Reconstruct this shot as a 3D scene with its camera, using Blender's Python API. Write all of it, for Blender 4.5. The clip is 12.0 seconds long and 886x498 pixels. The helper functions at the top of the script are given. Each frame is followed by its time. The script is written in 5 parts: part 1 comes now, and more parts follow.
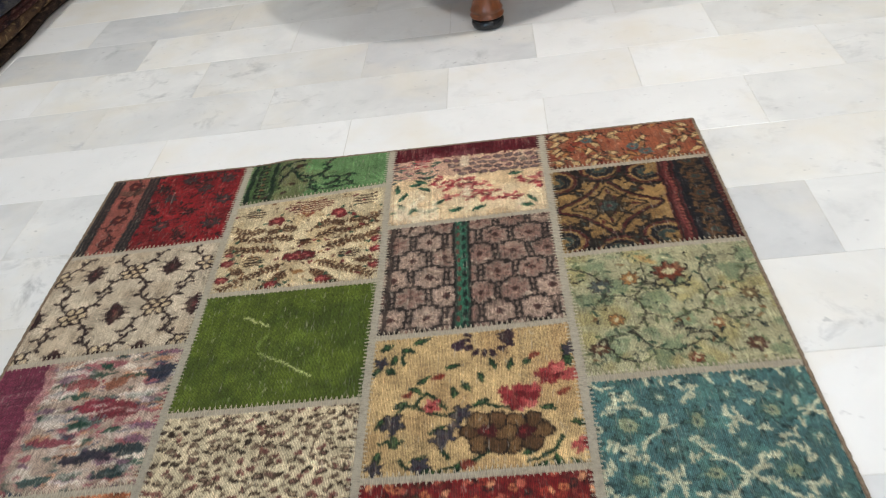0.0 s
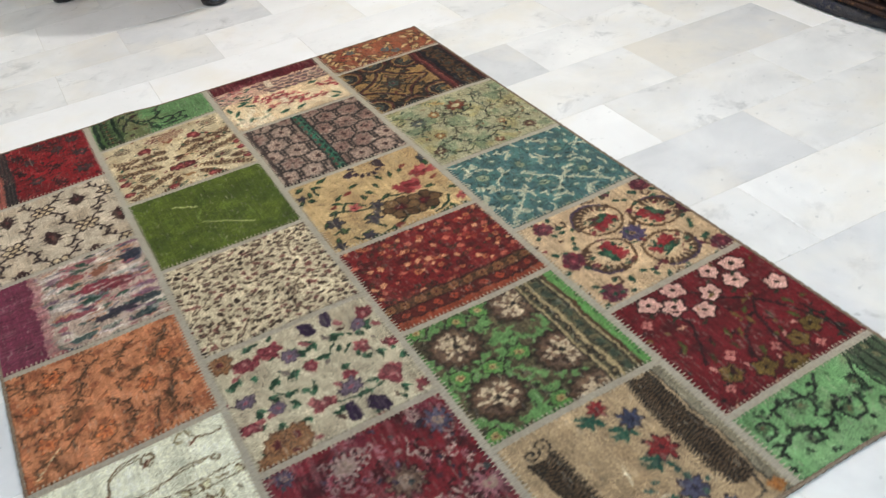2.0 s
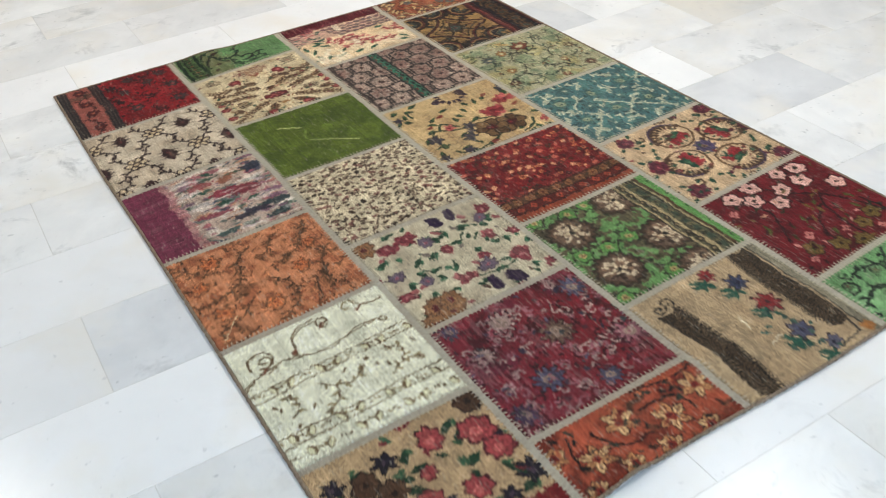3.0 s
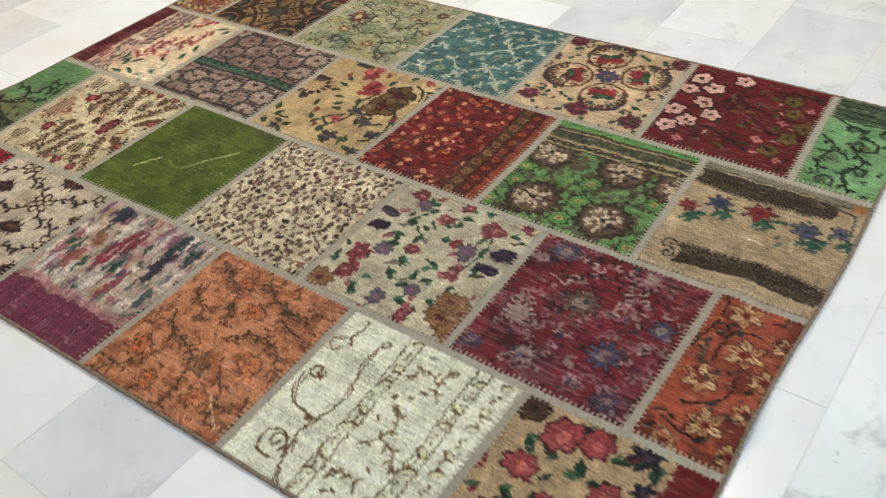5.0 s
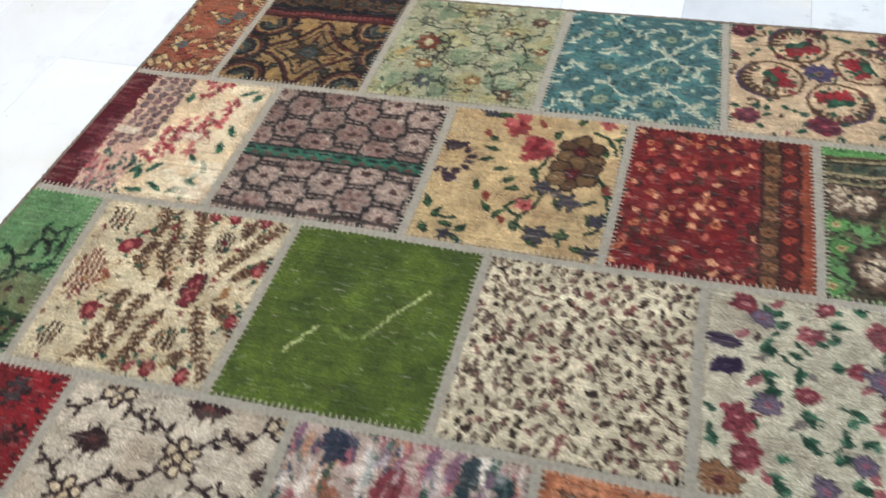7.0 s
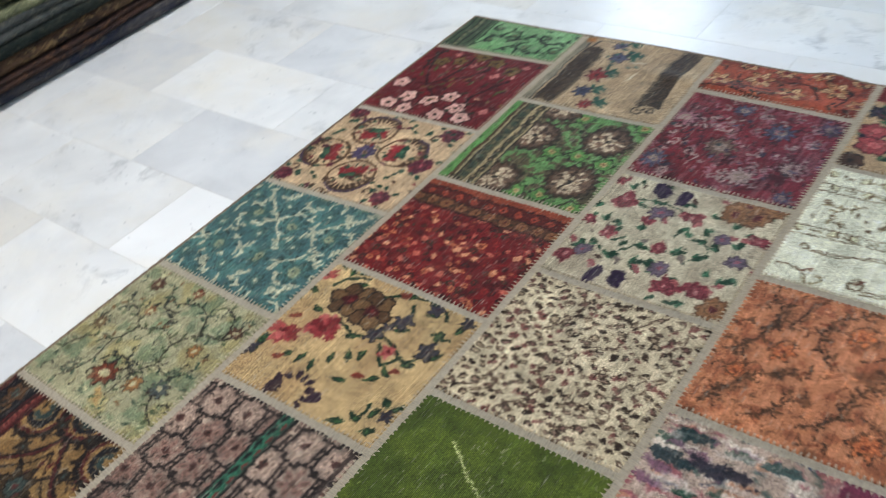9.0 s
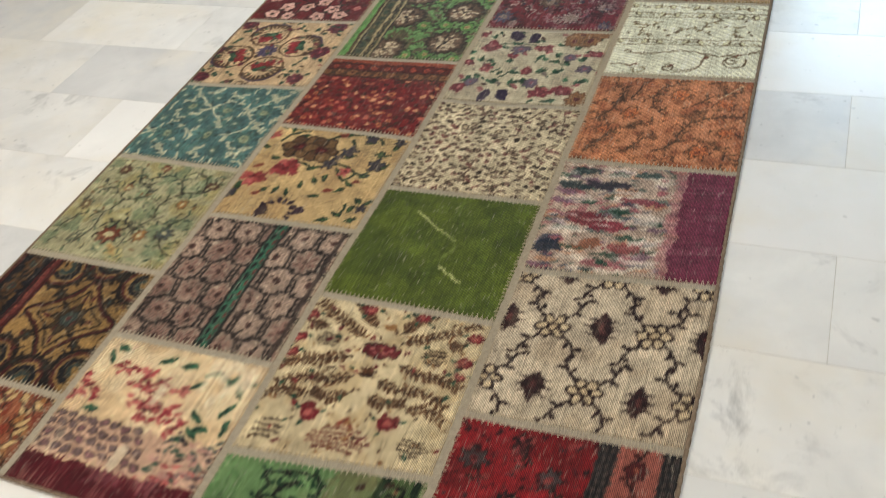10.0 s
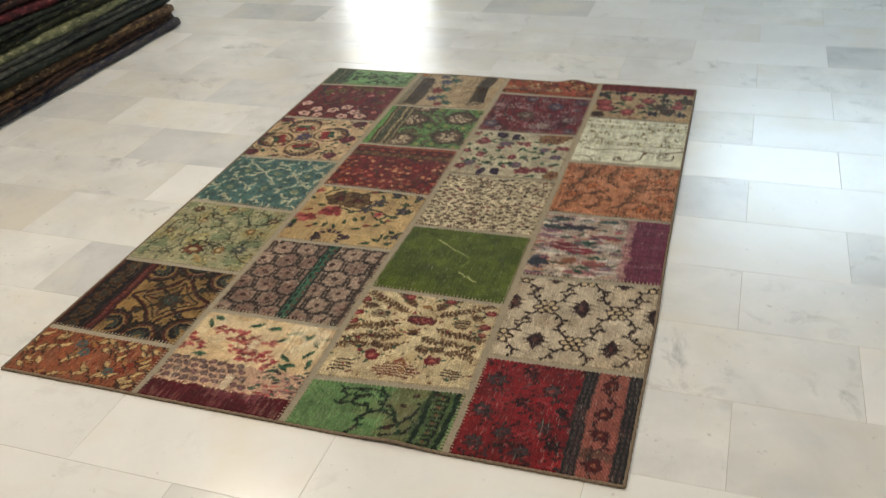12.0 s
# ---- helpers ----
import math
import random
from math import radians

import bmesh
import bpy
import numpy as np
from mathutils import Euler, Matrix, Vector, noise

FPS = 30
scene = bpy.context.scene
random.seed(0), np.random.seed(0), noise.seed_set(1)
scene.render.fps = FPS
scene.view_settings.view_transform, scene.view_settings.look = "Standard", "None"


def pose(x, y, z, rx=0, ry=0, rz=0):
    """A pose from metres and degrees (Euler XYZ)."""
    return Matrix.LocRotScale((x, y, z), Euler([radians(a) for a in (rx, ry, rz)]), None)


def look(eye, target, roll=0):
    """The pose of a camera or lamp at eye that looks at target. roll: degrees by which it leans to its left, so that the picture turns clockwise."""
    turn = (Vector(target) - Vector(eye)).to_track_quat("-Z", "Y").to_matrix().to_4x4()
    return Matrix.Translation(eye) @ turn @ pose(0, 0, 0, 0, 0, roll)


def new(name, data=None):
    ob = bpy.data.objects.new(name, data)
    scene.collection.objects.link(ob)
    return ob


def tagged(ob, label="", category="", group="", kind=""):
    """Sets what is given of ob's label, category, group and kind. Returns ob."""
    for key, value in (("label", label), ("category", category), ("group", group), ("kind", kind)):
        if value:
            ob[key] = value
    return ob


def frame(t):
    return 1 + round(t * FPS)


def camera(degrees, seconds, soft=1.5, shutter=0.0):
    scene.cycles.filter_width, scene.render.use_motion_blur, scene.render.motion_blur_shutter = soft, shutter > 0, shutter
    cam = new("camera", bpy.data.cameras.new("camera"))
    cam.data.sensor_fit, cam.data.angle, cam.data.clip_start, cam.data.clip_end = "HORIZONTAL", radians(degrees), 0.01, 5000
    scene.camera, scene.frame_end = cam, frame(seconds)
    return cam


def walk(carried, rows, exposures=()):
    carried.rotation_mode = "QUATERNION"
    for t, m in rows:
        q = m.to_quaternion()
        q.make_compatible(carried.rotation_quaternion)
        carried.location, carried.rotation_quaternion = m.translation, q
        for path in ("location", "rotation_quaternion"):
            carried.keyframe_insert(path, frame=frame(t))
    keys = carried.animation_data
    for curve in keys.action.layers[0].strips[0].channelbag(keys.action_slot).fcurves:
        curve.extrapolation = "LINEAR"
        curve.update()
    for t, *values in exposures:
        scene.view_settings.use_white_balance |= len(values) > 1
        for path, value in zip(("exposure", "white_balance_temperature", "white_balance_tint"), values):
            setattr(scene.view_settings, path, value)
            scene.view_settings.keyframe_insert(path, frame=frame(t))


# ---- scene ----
cam = camera(53.0, 12.0, soft=1.0, shutter=0.3)
PATH = [
    (0, (0.495, 2.226, 1.234), (0.692, 0.608, 0.075), -9.6),
    (0.5, (0.555, 2.522, 1.266), (0.61, 0.874, 0.134), -6.9),
    (1, (0.781, 2.743, 1.325), (0.599, 1.114, 0.179), -5.8),
    (1.5, (1.047, 2.858, 1.341), (0.557, 1.313, 0.17), -6.9),
    (2, (1.341, 3.006, 1.363), (0.694, 1.539, 0.168), -7.2),
    (2.5, (1.693, 3.006, 1.357), (0.974, 1.6, 0.13), -5.8),
    (3, (1.942, 3.103, 1.367), (1.16, 1.715, 0.158), -3.8),
    (3.2, (2.023, 3.182, 1.37), (1.189, 1.803, 0.187), -3.3),
    (4.8, (2.235, 2.701, 1.287), (1.038, 1.69, 0.043), -5.9),
    (5, (2.172, 2.567, 1.263), (0.995, 1.584, -0.021), -6.0),
    (5.5, (2.094, 2.3, 1.241), (0.838, 1.476, -0.08), -5.5),
    (6, (2.089, 1.999, 1.245), (0.835, 1.405, -0.196), -9.6),
    (6.5, (2.008, 1.635, 1.192), (0.773, 1.102, -0.289), -8.9),
    (6.7, (1.991, 1.5, 1.189), (0.731, 0.957, -0.266), -8.2),
    (8.3, (1.668, 0.602, 1.176), (0.278, 1.023, -0.199), -8.6),
    (8.5, (1.655, 0.525, 1.17), (0.448, 1.217, -0.267), -9.1),
    (9, (1.744, 0.219, 1.278), (0.639, 1.312, 0.02), -12.3),
    (9.5, (1.845, -0.13, 1.333), (0.96, 1.171, 0.098), -13.5),
    (10, (1.809, -0.539, 1.356), (1.092, 0.768, 0.023), -11.7),
    (10.5, (1.881, -0.856, 1.374), (1.085, 0.551, 0.197), -10.9),
    (11, (1.893, -1.069, 1.432), (1.22, 0.446, 0.312), -8.5),
    (11.5, (1.836, -1.279, 1.413), (1.26, 0.268, 0.283), -7.2),
    (12, (1.826, -1.407, 1.468), (1.241, 0.197, 0.426), -3.7),
]
EXPOSURES = ((0.0, 0.06, 6300, 10), (3.2, 0.26, 6300, 10), (5.5, 0.2, 6600, 10), (6.5, 0.4, 5700, 10), (8.5, 0.06, 6100, 10), (9.0, 0.14, 6000, 10), (10.0, 0.0, 7000, 10), (11.0, -0.12, 6900, 10), (11.5, -0.26, 7300, 10), (12.0, -0.31, 7500, 10))
walk(cam, [(t, look(eye, target, roll)) for t, eye, target, roll in PATH], EXPOSURES)

# ---- world and light ----
world = bpy.data.worlds.new("daylight")
scene.world = world
world.use_nodes = True
sky = world.node_tree.nodes.new("ShaderNodeTexSky")
sky.sky_type, sky.sun_disc, sky.sun_elevation, sky.sun_rotation = "NISHITA", False, radians(40), radians(20)
world.node_tree.nodes["Background"].inputs["Strength"].default_value = 0.1
world.node_tree.links.new(sky.outputs[0], world.node_tree.nodes["Background"].inputs["Color"])

FLOOR = -0.008           # top of the marble; the rug's face lies at about 0
WEST, EAST, SOUTH, NORTH, CEIL = -2.15, 3.75, -3.226, 5.714, 2.85
# Unseen lamps, assumed overhead; the second and fourth stand where they brighten the floor.
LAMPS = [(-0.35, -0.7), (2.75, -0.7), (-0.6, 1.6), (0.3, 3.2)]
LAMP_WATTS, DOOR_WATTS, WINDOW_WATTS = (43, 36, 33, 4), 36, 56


def area(name, m, sx, sy, watts, colour, shape="RECTANGLE"):
    data = bpy.data.lights.new(name, "AREA")
    data.shape, data.size, data.size_y, data.energy, data.color = shape, sx, sy, watts, colour
    ob = new(name, data)
    ob.matrix_world = m
    return ob


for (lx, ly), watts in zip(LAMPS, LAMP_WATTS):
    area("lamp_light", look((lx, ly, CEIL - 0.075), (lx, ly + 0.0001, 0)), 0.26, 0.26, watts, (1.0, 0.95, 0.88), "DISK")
area("door_daylight", look((-1.15, NORTH + 0.05, 1.05), (-1.15, 0, 1.05)), 0.82, 2.0, DOOR_WATTS, (0.80, 0.90, 1.0))
area("window_daylight", look((2.5, NORTH + 0.05, 2.03), (2.5, 0, 2.03)), 1.7, 0.95, WINDOW_WATTS, (0.48, 0.74, 1.0))


# ---- materials ----
def rgb(r, g, b):
    """Linear colour from the usual 0-255 values."""
    return np.array([((v / 255 + 0.055) / 1.055) ** 2.4 if v > 10 else v / 3295 for v in (r, g, b)])


class Nodes:
    """A short hand for node materials."""

    def __init__(self, name):
        self.mat = bpy.data.materials.new(name)
        self.mat.use_nodes = True
        self.tree = self.mat.node_tree
        self.bsdf = self.tree.nodes["Principled BSDF"]

    def add(self, kind, **values):
        node = self.tree.nodes.new("ShaderNode" + kind)
        for key, value in values.items():
            node.inputs[key.replace("_", " ")].default_value = value
        return node

    def link(self, a, b):
        self.tree.links.new(a, b)
        return self

    def set(self, **values):
        for key, value in values.items():
            self.bsdf.inputs[key.replace("_", " ")].default_value = value
        return self

    def mix(self, fac, a, b, blend="MIX"):
        node = self.tree.nodes.new("ShaderNodeMix")
        node.data_type, node.blend_type = "RGBA", blend
        for socket, value in ((node.inputs[0], fac), (node.inputs[6], a), (node.inputs[7], b)):
            if isinstance(value, bpy.types.NodeSocket):
                self.link(value, socket)
            elif isinstance(value, (int, float)):
                socket.default_value = value
            else:
                socket.default_value = (*value, 1)
        return node.outputs[2]

    def ramp(self, fac, *stops):
        node = self.tree.nodes.new("ShaderNodeValToRGB")
        for k, (at, value) in enumerate(stops):
            e = node.color_ramp.elements[k] if k < 2 else node.color_ramp.elements.new(at)
            e.position, e.color = at, (value, value, value, 1)
        self.link(fac, node.inputs[0])
        return node.outputs[0]

    def noise(self, vector, scale, detail=4, rough=0.55, distortion=0.0):
        node = self.add("TexNoise", Scale=scale, Detail=detail, Roughness=rough, Distortion=distortion)
        self.link(vector, node.inputs["Vector"])
        return node.outputs["Fac"]

    def coords(self, stretch=(1, 1, 1), shift=None):
        tex = self.add("TexCoord").outputs["Object"]
        node = self.add("Mapping", Scale=stretch)
        self.link(tex, node.inputs["Vector"])
        if shift:
            self.link(shift, node.inputs["Location"])
        return node.outputs[0]

    def bump(self, height, strength, distance):
        node = self.add("Bump", Strength=strength, Distance=distance)
        self.link(height, node.inputs["Height"])
        self.link(node.outputs[0], self.bsdf.inputs["Normal"])
        return self


def marble(name, light, dark, vein, amount):
    n = Nodes(name)
    info = n.add("ObjectInfo")
    combine = n.add("CombineXYZ")
    for k, f in enumerate((1.0, 7.3, 3.1)):
        m = n.add("Math")
        m.operation = "MULTIPLY"
        m.inputs[1].default_value = f * 37
        n.link(info.outputs["Random"], m.inputs[0]).link(m.outputs[0], combine.inputs[k])
    at = n.coords((1, 1, 1), combine.outputs[0])
    cloud = n.ramp(n.noise(at, 3.4, 5, 0.6, 0.4), (0.30, 0.0), (0.72, 1.0))
    base = n.mix(cloud, light, dark)
    smudge = n.ramp(n.noise(at, 8.5, 6, 0.7, 0.5), (0.54, 0.0), (0.76, amount))
    patchy = n.ramp(n.noise(at, 2.1, 2), (0.42, 0.0), (0.62, 1.0))
    veined = n.mix(n.mix(1.0, smudge, patchy, "MULTIPLY"), base, vein)
    stain = n.ramp(n.noise(at, 2.6, 4, 0.6), (0.48, 0.0), (0.72, 0.75))
    veined = n.mix(stain, veined, (0.78, 0.735, 0.64))
    pits = n.ramp(n.noise(at, 46, 2, 0.5), (0.70, 0.0), (0.76, 0.5))
    spots = n.mix(pits, veined, vein)
    shade = n.ramp(info.outputs["Random"], (0.0, 0.89), (1.0, 1.0))
    n.link(n.mix(1.0, spots, shade, "MULTIPLY"), n.bsdf.inputs["Base Color"])
    n.set(Roughness=0.24)
    return n.mat


def plain(name, colour, rough=0.6, metal=0.0, scale=20, spread=0.2, relief=0.1, spec=0.5):
    n = Nodes(name).set(Roughness=rough, Metallic=metal)
    n.bsdf.inputs["Specular IOR Level"].default_value = spec
    at = n.coords()
    f = n.noise(at, scale, 5, 0.6)
    colour = np.array(colour)
    n.link(n.mix(n.ramp(f, (0.3, 0.0), (0.7, 1.0)), tuple(colour * (1 - spread)), tuple(np.minimum(colour * (1 + spread), 1))), n.bsdf.inputs["Base Color"])
    n.bump(f, relief, 0.004)
    return n.mat


def turned_wood(name, colour):
    n = Nodes(name).set(Roughness=0.28)
    at = n.coords((14, 14, 1.6))
    f = n.noise(at, 2.4, 5, 0.6, 0.6)
    colour = np.array(colour)
    n.link(n.mix(n.ramp(f, (0.3, 0.0), (0.72, 1.0)), tuple(colour * 0.45), tuple(colour * 1.35)), n.bsdf.inputs["Base Color"])
    n.bump(f, 0.08, 0.002)
    return n.mat


def dyed_wool():
    """Worn flat wool whose colour comes from the woven motif."""
    n = Nodes("worn_dyed_wool").set(Roughness=0.66)
    n.bsdf.inputs["Specular IOR Level"].default_value = 0.2
    dye = n.add("Attribute")
    dye.attribute_name = "dye"
    at = n.coords()
    ribs = n.add("TexWave", Scale=105, Distortion=1.2, Detail=1.0)
    ribs.inputs["Detail Scale"].default_value = 0.6
    n.link(at, ribs.inputs["Vector"])
    knots = n.noise(at, 330, 2, 0.6)
    shade = n.mix(0.5, ribs.outputs["Color"], knots)
    dark = n.mix(1.0, dye.outputs["Color"], (0.42, 0.41, 0.40), "MULTIPLY")
    woven = n.mix(n.ramp(shade, (0.28, 0.0), (0.6, 1.0)), dark, dye.outputs["Color"])
    streak = n.noise(n.coords((1, 0.09, 1)), 260, 3, 0.65)
    thread = n.ramp(streak, (0.60, 0.0), (0.72, 0.5))
    patchy = n.ramp(n.noise(at, 11, 3, 0.6), (0.40, 0.15), (0.68, 1.0))
    worn = n.mix(n.mix(1.0, thread, patchy, "MULTIPLY"), woven, (0.46, 0.42, 0.34))
    tone = n.ramp(n.noise(at, 24, 3, 0.6), (0.25, 0.80), (0.75, 1.12))
    n.link(n.mix(1.0, worn, tone, "MULTIPLY"), n.bsdf.inputs["Base Color"])
    n.bump(shade, 0.45, 0.0012)
    return n.mat


def rug_pile(name, ground, second, third):
    """Folded pile rugs: a ground broken by clumps of two more colours."""
    n = Nodes(name).set(Roughness=0.95)
    n.bsdf.inputs["Specular IOR Level"].default_value = 0.15
    at = n.coords((1, 1, 1))
    a = n.ramp(n.noise(n.coords((1.4, 1, 2.0)), 13, 5, 0.65), (0.46, 0.0), (0.60, 1.0))
    b = n.ramp(n.noise(n.coords((1.5, 1.2, 2.4)), 23, 4, 0.7), (0.54, 0.0), (0.64, 1.0))
    c = n.mix(b, n.mix(a, ground, second), third)
    fine = n.noise(at, 190, 3, 0.7)
    n.link(n.mix(1.0, c, n.ramp(fine, (0.25, 0.6), (0.7, 1.35)), "MULTIPLY"), n.bsdf.inputs["Base Color"])
    n.bump(fine, 0.9, 0.004)
    return n.mat


WHITE_MARBLE = marble("white_marble", (0.85, 0.85, 0.83), (0.66, 0.665, 0.66), (0.38, 0.39, 0.40), 1.0)
PALE_MARBLE = marble("pale_marble", (0.85, 0.85, 0.84), (0.78, 0.78, 0.77), (0.55, 0.55, 0.55), 0.5)
GREY_MARBLE = marble("grey_marble", (0.72, 0.725, 0.72), (0.55, 0.56, 0.57), (0.34, 0.35, 0.36), 0.9)
GROUT = plain("grout", (0.52, 0.50, 0.46), 0.9, scale=60)
PLASTER = plain("plaster", (0.38, 0.36, 0.32), 0.85, scale=6, spread=0.05)
CEILING_PAINT = plain("ceiling_paint", (0.62, 0.61, 0.59), 0.9, scale=5, spread=0.03)
WOOL = dyed_wool()
TAPE = plain("cotton_tape", rgb(166, 157, 141), 0.9, scale=120, spread=0.22, relief=0.5, spec=0.2)
THREAD = plain("cotton_thread", rgb(184, 172, 150), 0.9, scale=300, spread=0.2, spec=0.2)
BINDING = plain("binding_yarn", rgb(124, 108, 92), 0.9, scale=160, spread=0.45, relief=0.6, spec=0.2)
WALNUT = turned_wood("turned_walnut", rgb(120, 66, 34))
BLACK_CAP = plain("black_ferrule", (0.012, 0.012, 0.014), 0.25, spread=0.3)
STEEL = plain("painted_steel", (0.72, 0.72, 0.70), 0.35, 0.2, spread=0.05)
ALUMINIUM = plain("aluminium", (0.55, 0.56, 0.58), 0.35, 1.0, spread=0.06)
glass = Nodes("clear_glass").set(Roughness=0.02)
glass.bsdf.inputs["Transmission Weight"].default_value = 1.0
GLASS = glass.mat
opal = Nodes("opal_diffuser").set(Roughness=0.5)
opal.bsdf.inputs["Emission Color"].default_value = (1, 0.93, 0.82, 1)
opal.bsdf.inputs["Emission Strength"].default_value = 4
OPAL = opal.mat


# ---- mesh helpers ----
def mesh_of(name, bm, material):
    data = bpy.data.meshes.new(name)
    bm.to_mesh(data)
    bm.free()
    data.materials.append(material)
    return data


def part(name, bm, material, parent, label="", smooth=False):
    ob = new(name, mesh_of(name, bm, material))
    ob.parent = parent
    if smooth:
        for p in ob.data.polygons:
            p.use_smooth = True
    return tagged(ob, label=label)


def box(bm, x0, x1, y0, y1, z0, z1, bevel=0.0):
    made = bmesh.ops.create_cube(bm, size=1, matrix=Matrix.LocRotScale(((x0 + x1) / 2, (y0 + y1) / 2, (z0 + z1) / 2), None, (x1 - x0, y1 - y0, z1 - z0)))
    if bevel:
        edges = list({e for v in made["verts"] for e in v.link_edges})
        bmesh.ops.bevel(bm, geom=edges, offset=bevel, segments=2, affect="EDGES", profile=0.6)
    return bm


def boxed(*spans, bevel=0.0):
    return box(bmesh.new(), *spans, bevel=bevel)


def lathe(profile, sides=28):
    """A turned solid from (radius, height) steps, bottom to top."""
    bm = bmesh.new()
    rings = [[bm.verts.new((r * math.cos(2 * math.pi * k / sides), r * math.sin(2 * math.pi * k / sides), z)) for k in range(sides)] for r, z in profile]
    for a, b in zip(rings, rings[1:]):
        for k in range(sides):
            bm.faces.new((a[k], a[(k + 1) % sides], b[(k + 1) % sides], b[k]))
    bm.faces.new(rings[0][::-1])
    bm.faces.new(rings[-1])
    return bm


def structure(name, bm, material, label):
    return tagged(new(name, mesh_of(name, bm, material)), label, kind="structure")


# ---- the room, closed round the camera ----
T = 0.15
structure("wall_west", boxed(WEST - T, WEST, SOUTH - T, NORTH + T, FLOOR - 0.1, CEIL), PLASTER, "plain cream plaster wall of the showroom")
structure("wall_east", boxed(EAST, EAST + T, SOUTH - T, NORTH + T, FLOOR - 0.1, CEIL), PLASTER, "plain cream plaster wall of the showroom")
structure("wall_south", boxed(WEST, EAST, SOUTH - T, SOUTH, FLOOR - 0.1, CEIL), PLASTER, "plain cream plaster wall of the showroom")
wall = bmesh.new()
for spans in ((WEST, -1.62, FLOOR - 0.1, CEIL), (-0.68, 1.6, FLOOR - 0.1, CEIL), (3.45, EAST, FLOOR - 0.1, CEIL),
              (-1.62, -0.68, 2.12, CEIL), (1.6, 3.45, 2.55, CEIL), (1.6, 3.45, FLOOR - 0.1, 1.5)):
    box(wall, spans[0], spans[1], NORTH, NORTH + T, spans[2], spans[3])
structure("wall_north", wall, PLASTER, "plain plaster shop front wall with door and window openings")
structure("ceiling", boxed(WEST - T, EAST + T, SOUTH - T, NORTH + T, CEIL, CEIL + 0.12), CEILING_PAINT, "plain white painted ceiling")


def frame_bars(bm, x0, x1, z0, z1, w, y0, y1):
    box(bm, x0, x0 + w, y0, y1, z0, z1)
    box(bm, x1 - w, x1, y0, y1, z0, z1)
    box(bm, x0 + w, x1 - w, y0, y1, z1 - w, z1)
    box(bm, x0 + w, x1 - w, y0, y1, z0, z0 + w)
    return bm


def glazed(name, x0, x1, z0, z1, label):
    top = tagged(new(name), label, kind="structure")
    part("window_frame", frame_bars(bmesh.new(), x0, x1, z0, z1, 0.05, NORTH - 0.02, NORTH + 0.04), ALUMINIUM, top)
    pane = part("pane", boxed(x0 + 0.045, x1 - 0.045, NORTH + 0.006, NORTH + 0.012, z0 + 0.045, z1 - 0.045), GLASS, top)
    pane.visible_shadow = False


glazed("door_1", -1.62, -0.68, FLOOR, 2.12, "closed aluminium shop door with clear glass")
glazed("window_1", 1.6, 3.45, 1.5, 2.55, "wide shop window with aluminium frame")

# Fixtures out of view; their round opal form is made up round the assumed lamps.
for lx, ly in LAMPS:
    lamp = tagged(new("assumed_ceiling_light"), "assumed round white ceiling light with opal diffuser, out of view", "lamp", "ceiling lights of the showroom")
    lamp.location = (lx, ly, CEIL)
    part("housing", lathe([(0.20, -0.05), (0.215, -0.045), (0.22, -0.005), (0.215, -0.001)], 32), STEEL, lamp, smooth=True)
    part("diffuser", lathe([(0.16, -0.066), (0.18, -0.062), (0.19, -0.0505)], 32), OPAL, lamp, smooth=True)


# ---- the patchwork rug ----
WIDE, LONG = 1.68, 2.345
SEAMS_X = (0.0, 0.420, 0.845, 1.266, WIDE)
CUTS = (((0, 0), (0.20, 0.20), (0.58, 0.58), (0.985, 0.98), (1.355, 1.375), (1.75, 1.77), (2.135, 2.16), (LONG, LONG)),
        ((0, 0), (0.385, 0.388), (0.80, 0.803), (1.19, 1.188), (1.557, 1.565), (1.96, 1.97), (LONG, LONG)),
        ((0, 0), (0.18, 0.218), (0.60, 0.60), (0.98, 0.985), (1.375, 1.385), (1.765, 1.775), (2.165, 2.165), (LONG, LONG)),
        ((0, 0), (0.37, 0.385), (0.765, 0.79), (1.165, 1.175), (1.55, 1.565), (1.975, 1.978), (LONG, LONG)))


def lattice(x, y, size, seed):
    """Smooth value noise, 0 to 1, on arrays."""
    table = np.random.RandomState(seed).rand(64, 64)
    x, y = np.asarray(x) / size + 7.3, np.asarray(y) / size + 3.7
    i, j = np.floor(x).astype(int), np.floor(y).astype(int)
    u, v = x - i, y - j
    u, v = u * u * (3 - 2 * u), v * v * (3 - 2 * v)
    p = lambda a, b: table[(i + a) % 64, (j + b) % 64]
    return (p(0, 0) * (1 - u) + p(1, 0) * u) * (1 - v) + (p(0, 1) * (1 - u) + p(1, 1) * u) * v


def lie(x, y):
    """How the cloth lies: its wandering seams and its shallow waves."""
    x, y = np.asarray(x, float), np.asarray(y, float)
    dx = 0.008 * (lattice(x, y, 0.45, 5) - 0.5)
    dy = 0.012 * (lattice(x, y, 0.38, 6) - 0.5)
    inner = np.clip(np.minimum(np.minimum(x, WIDE - x), np.minimum(y, LONG - y)) / 0.1, 0, 1)
    z = 0.004 * (lattice(x, y, 0.22, 8) - 0.5) * (0.3 + 0.7 * inner)
    z = z + 0.008 * np.exp(-((x - 1.13) / 0.07) ** 2 - (y / 0.10) ** 2)
    z = z + 0.013 * np.exp(-((x - 1.15) / 0.05) ** 2 - ((y - LONG) / 0.08) ** 2)
    z = z + 0.008 * np.exp(-((x - 0.95) / 0.30) ** 2 - ((y - 2.2) / 0.03) ** 2)
    return x + dx + 0.016 - 0.0137 * y, y + dy - 0.007 + 0.006 * x, z      # the rug is not quite square


